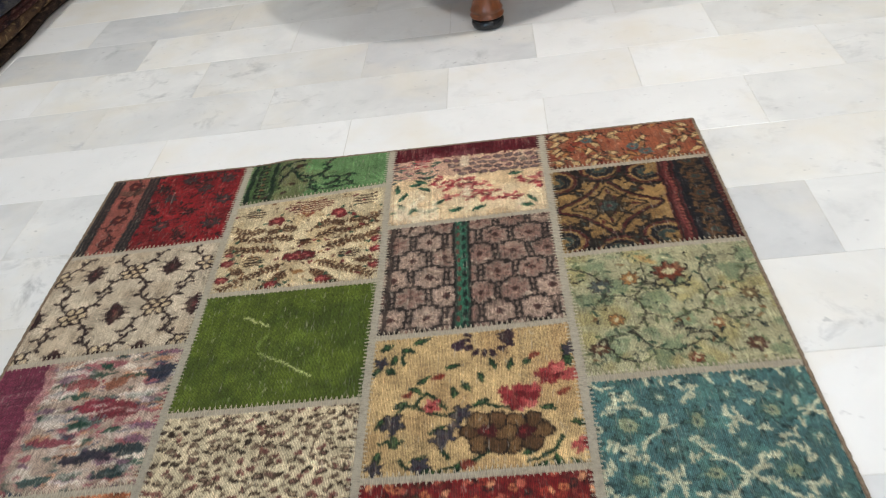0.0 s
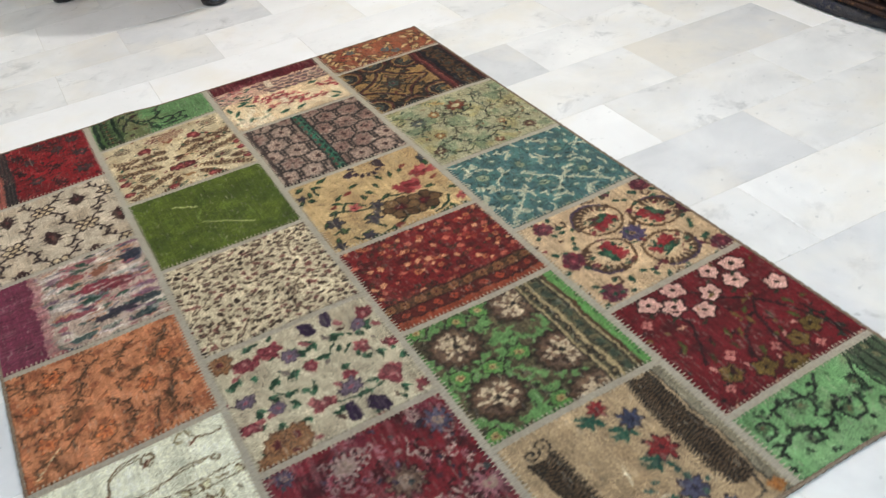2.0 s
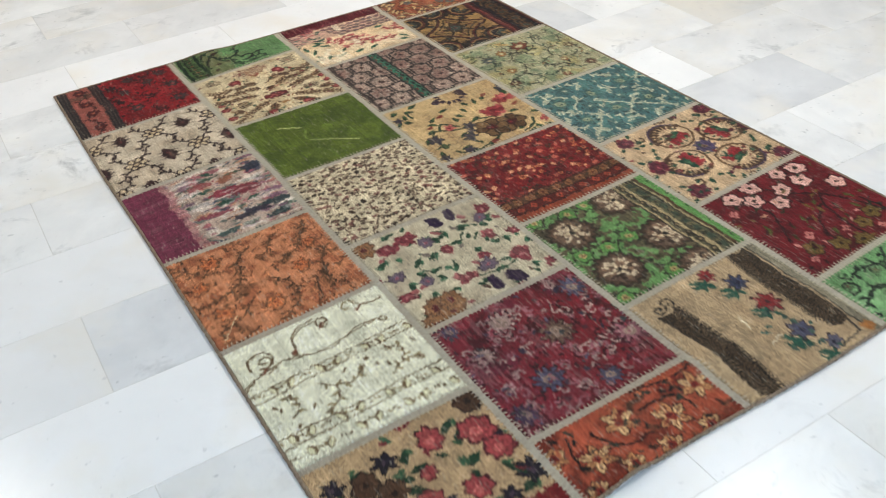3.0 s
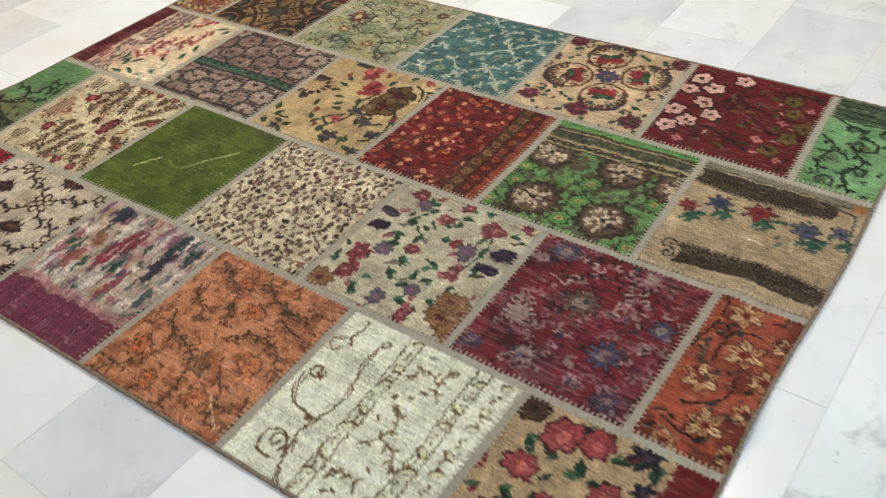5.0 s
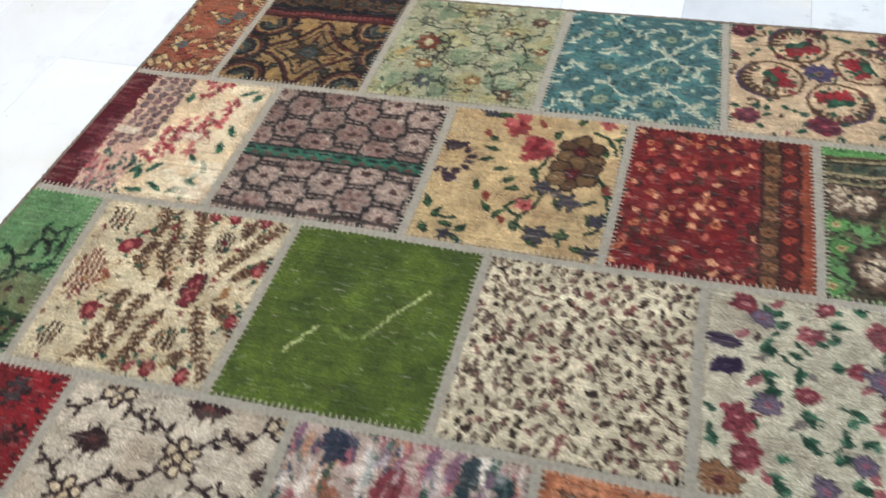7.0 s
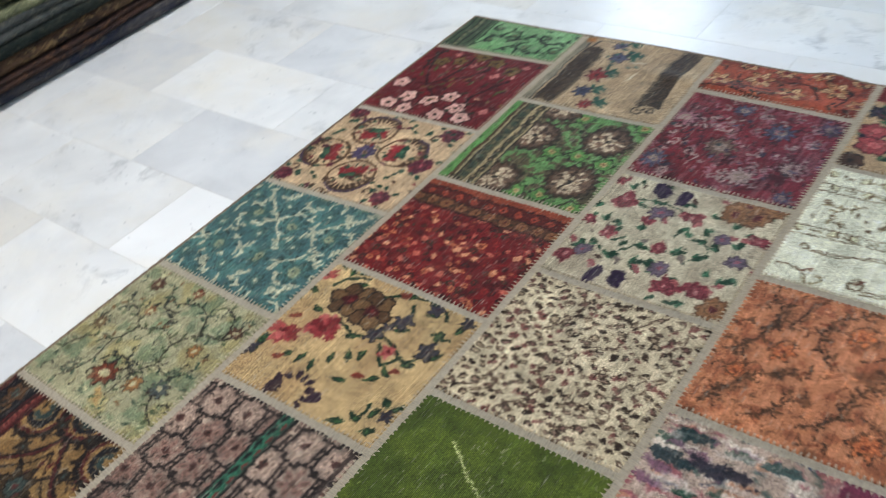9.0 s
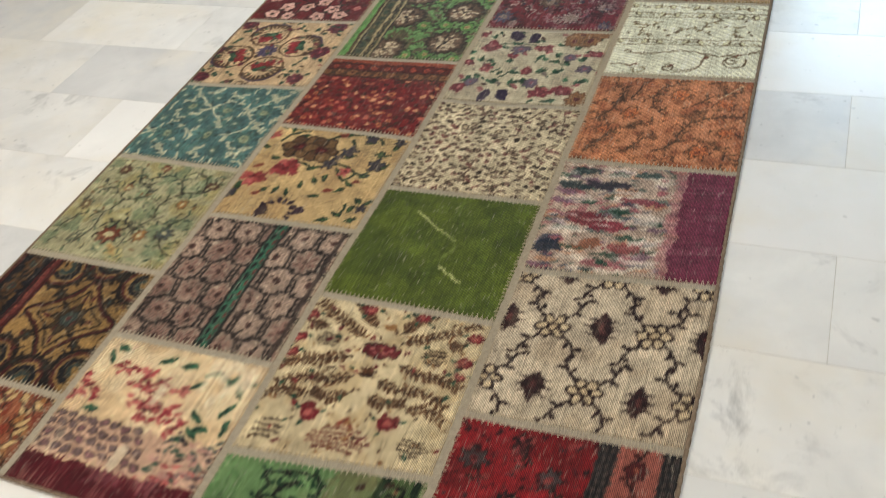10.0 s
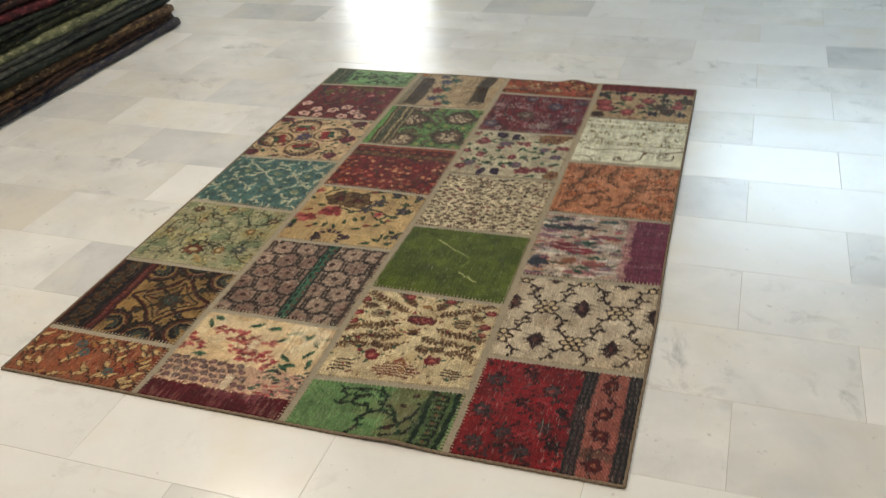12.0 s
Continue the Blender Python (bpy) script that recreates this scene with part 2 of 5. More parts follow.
rug = tagged(new("patchwork_rug"), "patchwork rug of worn vintage carpet pieces on marble floor", "rug")

INK = rgb(34, 26, 28)


class Weave:
    """The knotted motif of one piece, in centimetres from its near left corner."""

    def __init__(self, w, h, ground, seed, wobble=0.5, mottled=0.16):
        self.w, self.h, self.rng = w, h, random.Random(seed)
        self.nx, self.ny, self.seed = int(w / 0.19) + 1, int(h / 0.19) + 1, seed
        self.gx, self.gy = np.meshgrid(np.linspace(0, w, self.nx), np.linspace(0, h, self.ny))
        self.x = self.gx + wobble * (lattice(self.gx, self.gy, 1.3, seed) - 0.5) + wobble * 2 * (lattice(self.gx, self.gy, 6, seed + 3) - 0.5)
        self.y = self.gy + wobble * (lattice(self.gx, self.gy, 1.3, seed + 1) - 0.5) + wobble * 2 * (lattice(self.gx, self.gy, 6, seed + 4) - 0.5)
        comb = np.random.RandomState(seed + 90).rand(4000)
        self.y = self.y + 0.55 * (comb[(self.gx / 0.3).astype(int)] - 0.5)
        self.x = self.x + 0.25 * (comb[2000 + (self.gy / 0.3).astype(int)] - 0.5)
        self.c = np.ones((self.ny, self.nx, 3)) * ground
        self.c *= (1 + mottled * (lattice(self.gx, self.gy, 2.2, seed + 9) + lattice(self.gx, self.gy, 9, seed + 10) - 1))[..., None]

    def around(self, x0, x1, y0, y1):
        a, b = (int(max(0, (v - 1.6) / self.w * self.nx)) for v in (x0, x1 + 1.6))
        c, d = (int(max(0, (v - 1.6) / self.h * self.ny)) for v in (y0, y1 + 1.6))
        return slice(c, d + 3), slice(a, b + 5)

    def lay(self, s, sd, colour, strength=1.0):
        """Paint where the signed distance sd (cm) is negative."""
        m = np.clip(0.5 - sd / 0.17, 0, 1)[..., None] * strength
        self.c[s] = self.c[s] * (1 - m) + np.asarray(colour) * m

    def spot(self, x, y, a, b, colour, turn=0.0, strength=1.0, ragged=0.25):
        r = max(a, b)
        s = self.around(x - r, x + r, y - r, y + r)
        px, py = self.x[s] - x, self.y[s] - y
        co, si = math.cos(radians(turn)), math.sin(radians(turn))
        u, v = px * co + py * si, -px * si + py * co
        d = np.sqrt((u / a) ** 2 + (v / b) ** 2) + ragged * (lattice(self.gx[s], self.gy[s], 0.7, self.seed + 20) - 0.5)
        self.lay(s, (d - 1) * min(a, b), colour, strength)

    def bloom(self, x, y, r, n, colour, heart, rim=None, turn=0.0, depth=0.19, squash=1.0):
        """A flower with n petals, an outline and a heart."""
        for k, tint in ((1.18, rim), (1.0, colour), (0.62, np.asarray(colour) * 0.72), (0.50, np.asarray(colour) * 1.12), (0.30, heart)):
            if tint is None:
                continue
            s = self.around(x - r * 1.3, x + r * 1.3, y - r * 1.3, y + r * 1.3)
            px, py = self.x[s] - x, (self.y[s] - y) / squash
            ang = np.arctan2(py, px)
            edge = r * k * (1 - depth * (0.5 - 0.5 * np.cos(n * ang + radians(turn))))
            self.lay(s, np.hypot(px, py) - edge, tint)

    def leaf(self, x, y, length, width, ang, colour):
        co, si = math.cos(radians(ang)), math.sin(radians(ang))
        s = self.around(min(x, x + length * co) - width, max(x, x + length * co) + width, min(y, y + length * si) - width, max(y, y + length * si) + width)
        px, py = self.x[s] - x, self.y[s] - y
        u, v = (px * co + py * si) / length, -px * si + py * co
        half = width * 0.5 * np.clip(4 * u * (1 - u), -1, 1)
        self.lay(s, np.abs(v) - half, colour)

    def vine(self, points, width, colour, smooth=True, strength=1.0):
        pts = [Vector((*p, 0)) for p in points]
        if smooth and len(pts) > 2:
            full = [pts[0] * 2 - pts[1], *pts, pts[-1] * 2 - pts[-2]]
            run = []
            for a, b, c, d in zip(full, full[1:], full[2:], full[3:]):
                for k in range(6):
                    t = k / 6
                    run.append(0.5 * (2 * b + (c - a) * t + (2 * a - 5 * b + 4 * c - d) * t * t + (3 * b - a - 3 * c + d) * t ** 3))
            pts = [*run, pts[-1]]
        for a, b in zip(pts, pts[1:]):
            s = self.around(min(a.x, b.x) - width, max(a.x, b.x) + width, min(a.y, b.y) - width, max(a.y, b.y) + width)
            px, py, dx, dy = self.x[s] - a.x, self.y[s] - a.y, b.x - a.x, b.y - a.y
            t = np.clip((px * dx + py * dy) / max(dx * dx + dy * dy, 1e-9), 0, 1)
            self.lay(s, np.hypot(px - t * dx, py - t * dy) - width / 2, colour, strength)
        return [(p.x, p.y) for p in pts]

    def spray(self, points, width, colour, leaf, every=2.2, size=1.8, fat=0.8):
        """A vine with leaves to both sides."""
        run, side, gone = self.vine(points, width, colour), 1, 0.0
        for (ax, ay), (bx, by) in zip(run, run[1:]):
            gone += math.hypot(bx - ax, by - ay)
            if gone > every:
                gone, side = 0.0, -side
                ang = math.degrees(math.atan2(by - ay, bx - ax)) + side * self.rng.uniform(40, 70)
                self.leaf(bx, by, size * self.rng.uniform(0.75, 1.25), fat, ang, leaf)

    def curl(self, x, y, r, start, turns, width, colour):
        pts = []
        for k in range(int(10 * abs(turns)) + 2):
            f = k / (10 * abs(turns) + 1)
            a = radians(start) + f * turns * 2 * math.pi
            pts.append((x + r * (1 - 0.75 * f) * math.cos(a), y + r * (1 - 0.75 * f) * math.sin(a)))
        self.vine(pts, width, colour, smooth=False)

    def strip(self, x0, x1, y0, y1, colour, strength=1.0, ragged=0.4):
        wob = ragged * (lattice(self.gx, self.gy, 0.6, self.seed + 31) - 0.5)
        d = np.maximum(np.maximum(x0 - self.x, self.x - x1), np.maximum(y0 - self.y, self.y - y1)) + wob
        self.lay((slice(None), slice(None)), d, colour, strength)

    def clouds(self, colour, size, cover, strength, seed, stretch=(1, 1), soft=0.12):
        f = 0.65 * lattice(self.x / stretch[0], self.y / stretch[1], size, self.seed + seed) + 0.35 * lattice(self.x / stretch[0], self.y / stretch[1], size * 0.45, self.seed + seed + 1)
        m = np.clip((f - (1 - cover)) / soft, 0, 1)[..., None] * strength
        self.c = self.c * (1 - m) + np.asarray(colour) * m

    def scatter(self, count, colours, size, area=None, aspect=(0.5, 1.0), turn=(0, 180), gap=0.0, heart=None):
        x0, x1, y0, y1 = area or (0, self.w, 0, self.h)
        placed, tries = [], 0
        while len(placed) < count and tries < count * 12:
            tries += 1
            x, y = self.rng.uniform(x0, x1), self.rng.uniform(y0, y1)
            if any((x - a) ** 2 + (y - b) ** 2 < gap * gap for a, b in placed):
                continue
            placed.append((x, y))
            r = self.rng.uniform(*size)
            t = self.rng.uniform(*turn)
            a = r * self.rng.uniform(*aspect)
            self.spot(x, y, r, a, self.rng.choice(colours), t)
            if heart is not None and r > 0.4:
                self.spot(x, y, r * 0.45, a * 0.45, heart, t)

    def filler(self, count, colours, size=(1.6, 2.8), fat=0.9, area=None):
        """Stray leaves and buds between the motifs."""
        x0, x1, y0, y1 = area or (0, self.w, 0, self.h)
        for _ in range(count):
            x, y, a = self.rng.uniform(x0, x1), self.rng.uniform(y0, y1), self.rng.uniform(0, 360)
            self.leaf(x, y, self.rng.uniform(*size), fat * self.rng.uniform(0.7, 1.3), a, self.rng.choice(colours))

    def knots(self):
        """Break the drawn edges up into single knots of uneven dye."""
        rs = np.random.RandomState(self.seed + 200)
        rows = (self.ny + 1) // 2
        wide = lambda a: np.repeat(a, 2, axis=0)[:self.ny]
        jy, jx = wide(rs.normal(0, 1.0, (rows, self.nx))), wide(rs.normal(0, 0.8, (rows, self.nx)))
        iy, ix = np.mgrid[0:self.ny, 0:self.nx]
        moved = self.c[np.clip(np.rint(iy + jy), 0, self.ny - 1).astype(int), np.clip(np.rint(ix + jx), 0, self.nx - 1).astype(int)]
        tone = 1 + 0.13 * wide(rs.normal(0, 1, (rows, self.nx))) + 0.07 * rs.normal(0, 1, (1, self.nx))
        tone = tone + 0.16 * (lattice(self.gx, self.gy, 1.1, self.seed + 61) - 0.5) + 0.2 * (lattice(self.gx, self.gy, 4.0, self.seed + 62) - 0.5)
        self.c = (self.c * 0.35 + moved * 0.65) * np.clip(tone, 0.45, 1.6)[..., None]

    def frays(self, count):
        """Stray broken threads, paler than the pile."""
        for _ in range(count):
            x, y = self.rng.uniform(0.5, self.w - 0.5), self.rng.uniform(0.5, self.h - 1.5)
            i, j = int(y / self.h * (self.ny - 1)), int(x / self.w * (self.nx - 1))
            pale = self.c[i, j] * 0.45 + np.array((0.36, 0.33, 0.27))
            self.vine([(x, y), (x + self.rng.uniform(-0.15, 0.15), y + self.rng.uniform(0.5, 1.5))], 0.2, pale, False, 0.85)

    def wear(self, colour=(0.50, 0.45, 0.36), amount=0.35, along="y"):
        """Rubbed threads that let the foundation through."""
        sx, sy = (0.28, 5.0) if along == "y" else (5.0, 0.28)
        f = lattice(self.gx / sx, self.gy / sy, 1.0, self.seed + 50) * 0.6 + 0.4 * lattice(self.gx, self.gy, 5, self.seed + 51)
        m = np.clip((f - 0.56) / 0.2, 0, 1)[..., None] * amount * 0.6
        self.c = self.c * (1 - m) + np.asarray(colour) * m


# --- column A, from the near end ---
def rust_leaves(w, h, seed):
    p = Weave(w, h, rgb(176, 112, 76), seed)
    p.clouds(rgb(150, 66, 42), 3.2, 0.42, 0.8, 1)
    for k in range(70):
        x, y, a = p.rng.uniform(0, w), p.rng.uniform(0, h), p.rng.choice((35, 60, 120, 145))
        p.leaf(x, y, 4.4, 1.9, a, rgb(60, 42, 34))
        p.leaf(x + 0.1, y + 0.1, 4.1, 1.5, a, rgb(216, 188, 138) if k % 3 else rgb(190, 140, 86))
        p.vine([(x - 1, y + 1), (x + 0.6, y), (x + 1.2, y - 1.6)], 0.3, INK)
    for x, y in ((18, 12), (15, 15), (30, 6)):
        p.bloom(x, y, 2.0, 5, rgb(112, 128, 128), rgb(168, 96, 54))
    p.wear(amount=0.3)
    return p


def navy_border(w, h, seed):
    olive, wine, navy, umber, teal = rgb(176, 146, 92), rgb(116, 42, 46), rgb(30, 34, 52), rgb(44, 24, 24), rgb(74, 96, 92)
    p = Weave(w, h, olive, seed)
    p.clouds(rgb(150, 120, 72), 5, 0.45, 0.6, 2)
    c = (28.5, 20)
    for r, fat, tint in ((13.4, 1.4, umber), (13.0, 0.6, wine), (9.4, 0.5, umber)):
        ogee = [(0, r), (r * 0.24, r * 0.62), (r * 0.62, r * 0.26), (r * 0.98, 0), (r * 0.62, -r * 0.26), (r * 0.24, -r * 0.62), (0, -r), (-r * 0.24, -r * 0.62), (-r * 0.62, -r * 0.26), (-r * 0.98, 0), (-r * 0.62, r * 0.26), (-r * 0.24, r * 0.62), (0, r)]
        p.vine([(c[0] + u, c[1] + v) for u, v in ogee], fat, tint)
    for x, y, turn in ((41, 34, 215), (17, 35, 325), (41, 6, 145), (17, 5, 35), (28.5, 39, 270), (28.5, 1, 90)):
        for r, fat, tint in ((6.4, 1.3, umber), (5.2, 0.8, wine), (3.2, 1.5, navy), (1.6, 1.2, teal)):
            p.vine([(x + r * math.cos(radians(turn + b)), y + r * math.sin(radians(turn + b))) for b in range(-110, 111, 22)], fat, tint)
        for b in range(-90, 91, 30):
            p.leaf(x + 6.6 * math.cos(radians(turn + b)), y + 6.6 * math.sin(radians(turn + b)), 1.8, 0.9, turn + b, umber)
    p.bloom(*c, 4.6, 8, rgb(96, 78, 50), wine, umber, depth=0.35)
    p.bloom(*c, 2.4, 6, teal, wine, umber)
    for a in range(0, 360, 45):
        p.leaf(c[0] + 5.0 * math.cos(radians(a)), c[1] + 5.0 * math.sin(radians(a)), 2.8, 1.1, a, umber if a % 90 else wine)
    for x, y in ((21, 27), (36, 27), (21, 13), (36, 13), (33, 35), (24, 35), (33, 5), (24, 5)):
        p.bloom(x, y, 1.7, 5, rgb(74, 60, 44), teal, umber, depth=0.4)
    p.filler(45, [umber, rgb(92, 66, 40), wine], (1.4, 2.2), 0.6, (14, w, 0, h))
    p.strip(-1, 14.2, -1, h + 1, wine, 1, 0.3)
    p.strip(1.4, 10.2, -1, h + 1, navy, 1, 0.3)
    for y in np.arange(1.5, h + 3, 8.2):
        p.bloom(5.6, y, 3.0, 6, rgb(124, 92, 58), wine, INK, depth=0.35)
        p.bloom(5.6, y, 1.2, 5, teal, wine)
        for s in (1, -1):
            p.spray([(5.6, y + 2.8), (5.6 + 2.6 * s, y + 4.1), (5.6 + 0.6 * s, y + 5.6)], 0.45, rgb(112, 90, 60), rgb(132, 104, 66), 1.1, 1.7, 0.8)
    for x in (0.8, 10.9, 12.2, 13.6):
        p.vine([(x, 0), (x, h)], 0.4, umber if x != 12.2 else rgb(150, 84, 78), False)
    for y in np.arange(0.6, h, 1.5):
        p.spot(11.6, y, 0.35, 0.4, rgb(166, 104, 84))
        p.spot(0.8, y, 0.3, 0.4, rgb(140, 96, 70))
    p.wear(amount=0.2)
    return p


def sage_garden(w, h, seed):
    p = Weave(w, h, rgb(184, 180, 148), seed)
    p.clouds(rgb(182, 170, 116), 7, 0.46, 0.7, 2)
    p.clouds(rgb(128, 152, 120), 4, 0.44, 0.6, 6)
    p.clouds(rgb(202, 198, 164), 3.2, 0.38, 0.6, 16, (1.6, 0.8))
    teal, bark, rust, ochre = rgb(40, 62, 62), rgb(62, 56, 44), rgb(150, 84, 50), rgb(188, 146, 88)
    for q in ([(25, 5), (25, 12), (28, 17), (27, 23), (31, 28), (37, 30), (40, 36)], [(28, 17), (34, 16), (38, 20)], [(27, 23), (21, 25), (15, 23), (9, 27), (3, 26)], [(31, 28), (28, 33), (22, 35), (16, 33), (11, 37)], [(21, 25), (19, 30), (13, 31)],
              [(15, 23), (12, 17), (5, 15), (2, 9)], [(34, 16), (36, 9), (41, 5)], [(12, 17), (13, 9), (9, 3)], [(37, 30), (35, 36), (30, 38)], [(25, 12), (21, 15), (16, 14)]):
        p.spray(q, 0.42, bark, p.rng.choice((teal, rgb(84, 112, 92), rgb(112, 124, 88))), 1.5, 2.4, 0.8)
    for k in range(46):
        p.curl(p.rng.uniform(1, w - 1), p.rng.uniform(1, h - 1), p.rng.uniform(1.0, 2.4), p.rng.uniform(0, 360), p.rng.choice((0.5, -0.5)), 0.34, p.rng.choice((teal, bark, rgb(96, 112, 96))))
    for x, y, r, col in ((19.5, 9.5, 3.5, rust), (28.5, 10.5, 2.1, ochre), (35, 12.5, 2.4, rgb(112, 122, 122)), (7, 35, 2.0, rgb(124, 84, 62)), (20, 38, 1.6, rust), (33.5, 24, 1.8, ochre), (4, 19, 1.8, rgb(150, 128, 92)), (38, 33, 1.8, rgb(132, 96, 70)), (13, 28, 1.7, rgb(170, 128, 84)), (10, 7, 1.8, rgb(124, 132, 112))):
        p.bloom(x, y, r, 8, col, rgb(208, 198, 156), rgb(76, 54, 42), depth=0.36)
        p.spot(x, y, r * 0.34, r * 0.3, rgb(204, 196, 158))
    p.leaf(22, 2, 6, 2.4, 30, rgb(202, 190, 140))
    p.leaf(21, 6, 6, 2.0, -40, rgb(196, 168, 112))
    p.filler(60, [rgb(104, 122, 100), rgb(204, 198, 160), rgb(136, 148, 112), rgb(150, 116, 74)], (1.4, 2.8), 0.7)
    p.wear(rgb(204, 196, 158), 0.45)
    return p


def teal_lattice(w, h, seed):
    teal, cream, deep = rgb(102, 142, 142), rgb(204, 202, 176), rgb(64, 98, 98)
    p = Weave(w, h, teal, seed, 0.7)
    p.clouds(rgb(112, 156, 148), 4, 0.45, 0.6, 3)
    step = 13.2
    for i in range(-1, 5):
        for j in range(-1, 5):
            x, y = i * step + 3, j * step - 1
            for sx in (1, -1):
                for k in range(7):
                    f = (k + 0.5) / 7
                    if p.rng.random() < 0.38:
                        continue
                    px, py = x + sx * f * step / 2, y + f * step / 2
                    a = 45 * sx + (0 if sx > 0 else 180)
                    p.leaf(px, py, 2.2, 0.75, a + p.rng.choice((50, -50)), deep)
                    p.leaf(px, py, 2.3, 0.85, a + p.rng.choice((50, -50, 0)), cream)
                    p.spot(px, py, 0.6, 0.45, cream, a)
                    px2, py2 = x + sx * f * step / 2, y - f * step / 2
                    p.leaf(px2, py2, 2.3, 0.85, -a + p.rng.choice((50, -50, 0)), cream)
                    p.spot(px2, py2, 0.6, 0.45, cream, a)
            p.bloom(x + step / 2, y, 3.2, 8, rgb(104, 142, 134), teal, deep, depth=0.5)
            p.bloom(x + step / 2, y, 1.5, 6, rgb(168, 174, 144), deep)
            p.bloom(x, y + step / 2, 2.4, 6, rgb(110, 146, 140), cream, deep, depth=0.45)
    p.scatter(60, [deep, rgb(128, 156, 146)], (0.25, 0.6))
    p.wear(rgb(150, 166, 150), 0.3)
    return p


def cream_wreath(w, h, seed):
    p = Weave(w, h, rgb(216, 190, 154), seed)
    brown, red, plum, violet, leaf = rgb(112, 84, 56), rgb(166, 44, 58), rgb(126, 58, 82), rgb(112, 98, 134), rgb(40, 104, 80)
    for a in range(4):
        turn = 90 * a + 20
        ang = radians(turn)
        co, si = math.cos(ang), math.sin(ang)
        at = lambda u, v: (18 + u * co - v * si, 20 + u * si + v * co)
        ring = lambda b, r: at(11.0 + r * math.cos(radians(b)), r * math.sin(radians(b)))
        p.vine([ring(b, 6.6) for b in range(60, 301, 24)], 0.8, rgb(128, 98, 60))
        p.vine([ring(b, 6.6) for b in range(-75, 76, 15)], 1.9, brown)
        p.vine([ring(b, 7.3) for b in range(-60, 61, 15)], 0.7, rgb(104, 84, 112))
        for b in range(-72, 73, 16):
            p.leaf(*ring(b, 6.6), 2.5, 1.1, turn + b + 180, brown)
            p.leaf(*ring(b + 8, 6.4), 1.4, 0.5, turn + b + 188, rgb(216, 190, 150))
        for b in range(100, 261, 27):
            p.leaf(*ring(b, 5.6), 1.5, 0.7, turn + b + 180, leaf)
        p.spot(*at(9.6, 0), 2.1, 3.9, red, turn, ragged=0.5)
        for v in (-3.1, -1.1, 1.1, 3.1):
            p.spot(*at(8.0, v), 1.2, 0.9, rgb(180, 60, 70), turn)
        p.spot(*at(11.4, 0), 1.5, 3.0, leaf, turn, ragged=0.5)
        p.spot(*at(10.8, 0), 0.7, 1.2, rgb(92, 134, 104), turn)
        p.scatter(10, [brown, rgb(150, 92, 80), leaf], (0.4, 0.8), area=(at(11, 0)[0] - 5, at(11, 0)[0] + 5, at(11, 0)[1] - 5, at(11, 0)[1] + 5), gap=1.5)
        p.spot(*at(12.6, 0), 0.5, 2.0, rgb(224, 200, 164), turn)
        for side in (1, -1):
            p.curl(*at(18.6, 6.5 * side), 2.0, turn + 40 * side, 0.8 * side, 0.6, brown)
            p.leaf(*at(15.5, 8.6 * side), 2.6, 1.5, turn + 50 * side, leaf)
            p.leaf(*at(12.6, 9.4 * side), 2.2, 1.3, turn + 130 * side, leaf)
    p.bloom(18, 20, 3.3, 9, violet, rgb(190, 160, 120), rgb(92, 76, 112))
    p.spot(18, 20, 0.6, 0.6, rgb(92, 66, 50))
    for x, y, r in ((37, 20, 3.6), (37, 36, 3.6), (2, 3, 3.0), (36, 4, 2.8), (3, 37, 3.2), (0, 20, 2.6)):
        for k in range(9):
            b = radians(40 * k)
            p.spot(x + 0.6 * r * math.cos(b), y + 0.6 * r * math.sin(b), 0.42 * r, 0.36 * r, plum if k % 3 else rgb(156, 66, 84), 40 * k)
        p.bloom(x, y, r * 0.5, 6, rgb(148, 70, 90), rgb(196, 120, 126), rgb(84, 36, 54))
        for b in (30, 100, 150, 220, 290):
            p.leaf(x + r * 1.1 * math.cos(radians(b)), y + r * 1.1 * math.sin(radians(b)), 2.4, 1.5, b + 20, leaf)
    p.filler(60, [leaf, leaf, rgb(70, 124, 96), rgb(156, 60, 68), brown, plum], (1.6, 2.8), 1.2)
    p.wear(amount=0.2)
    return p


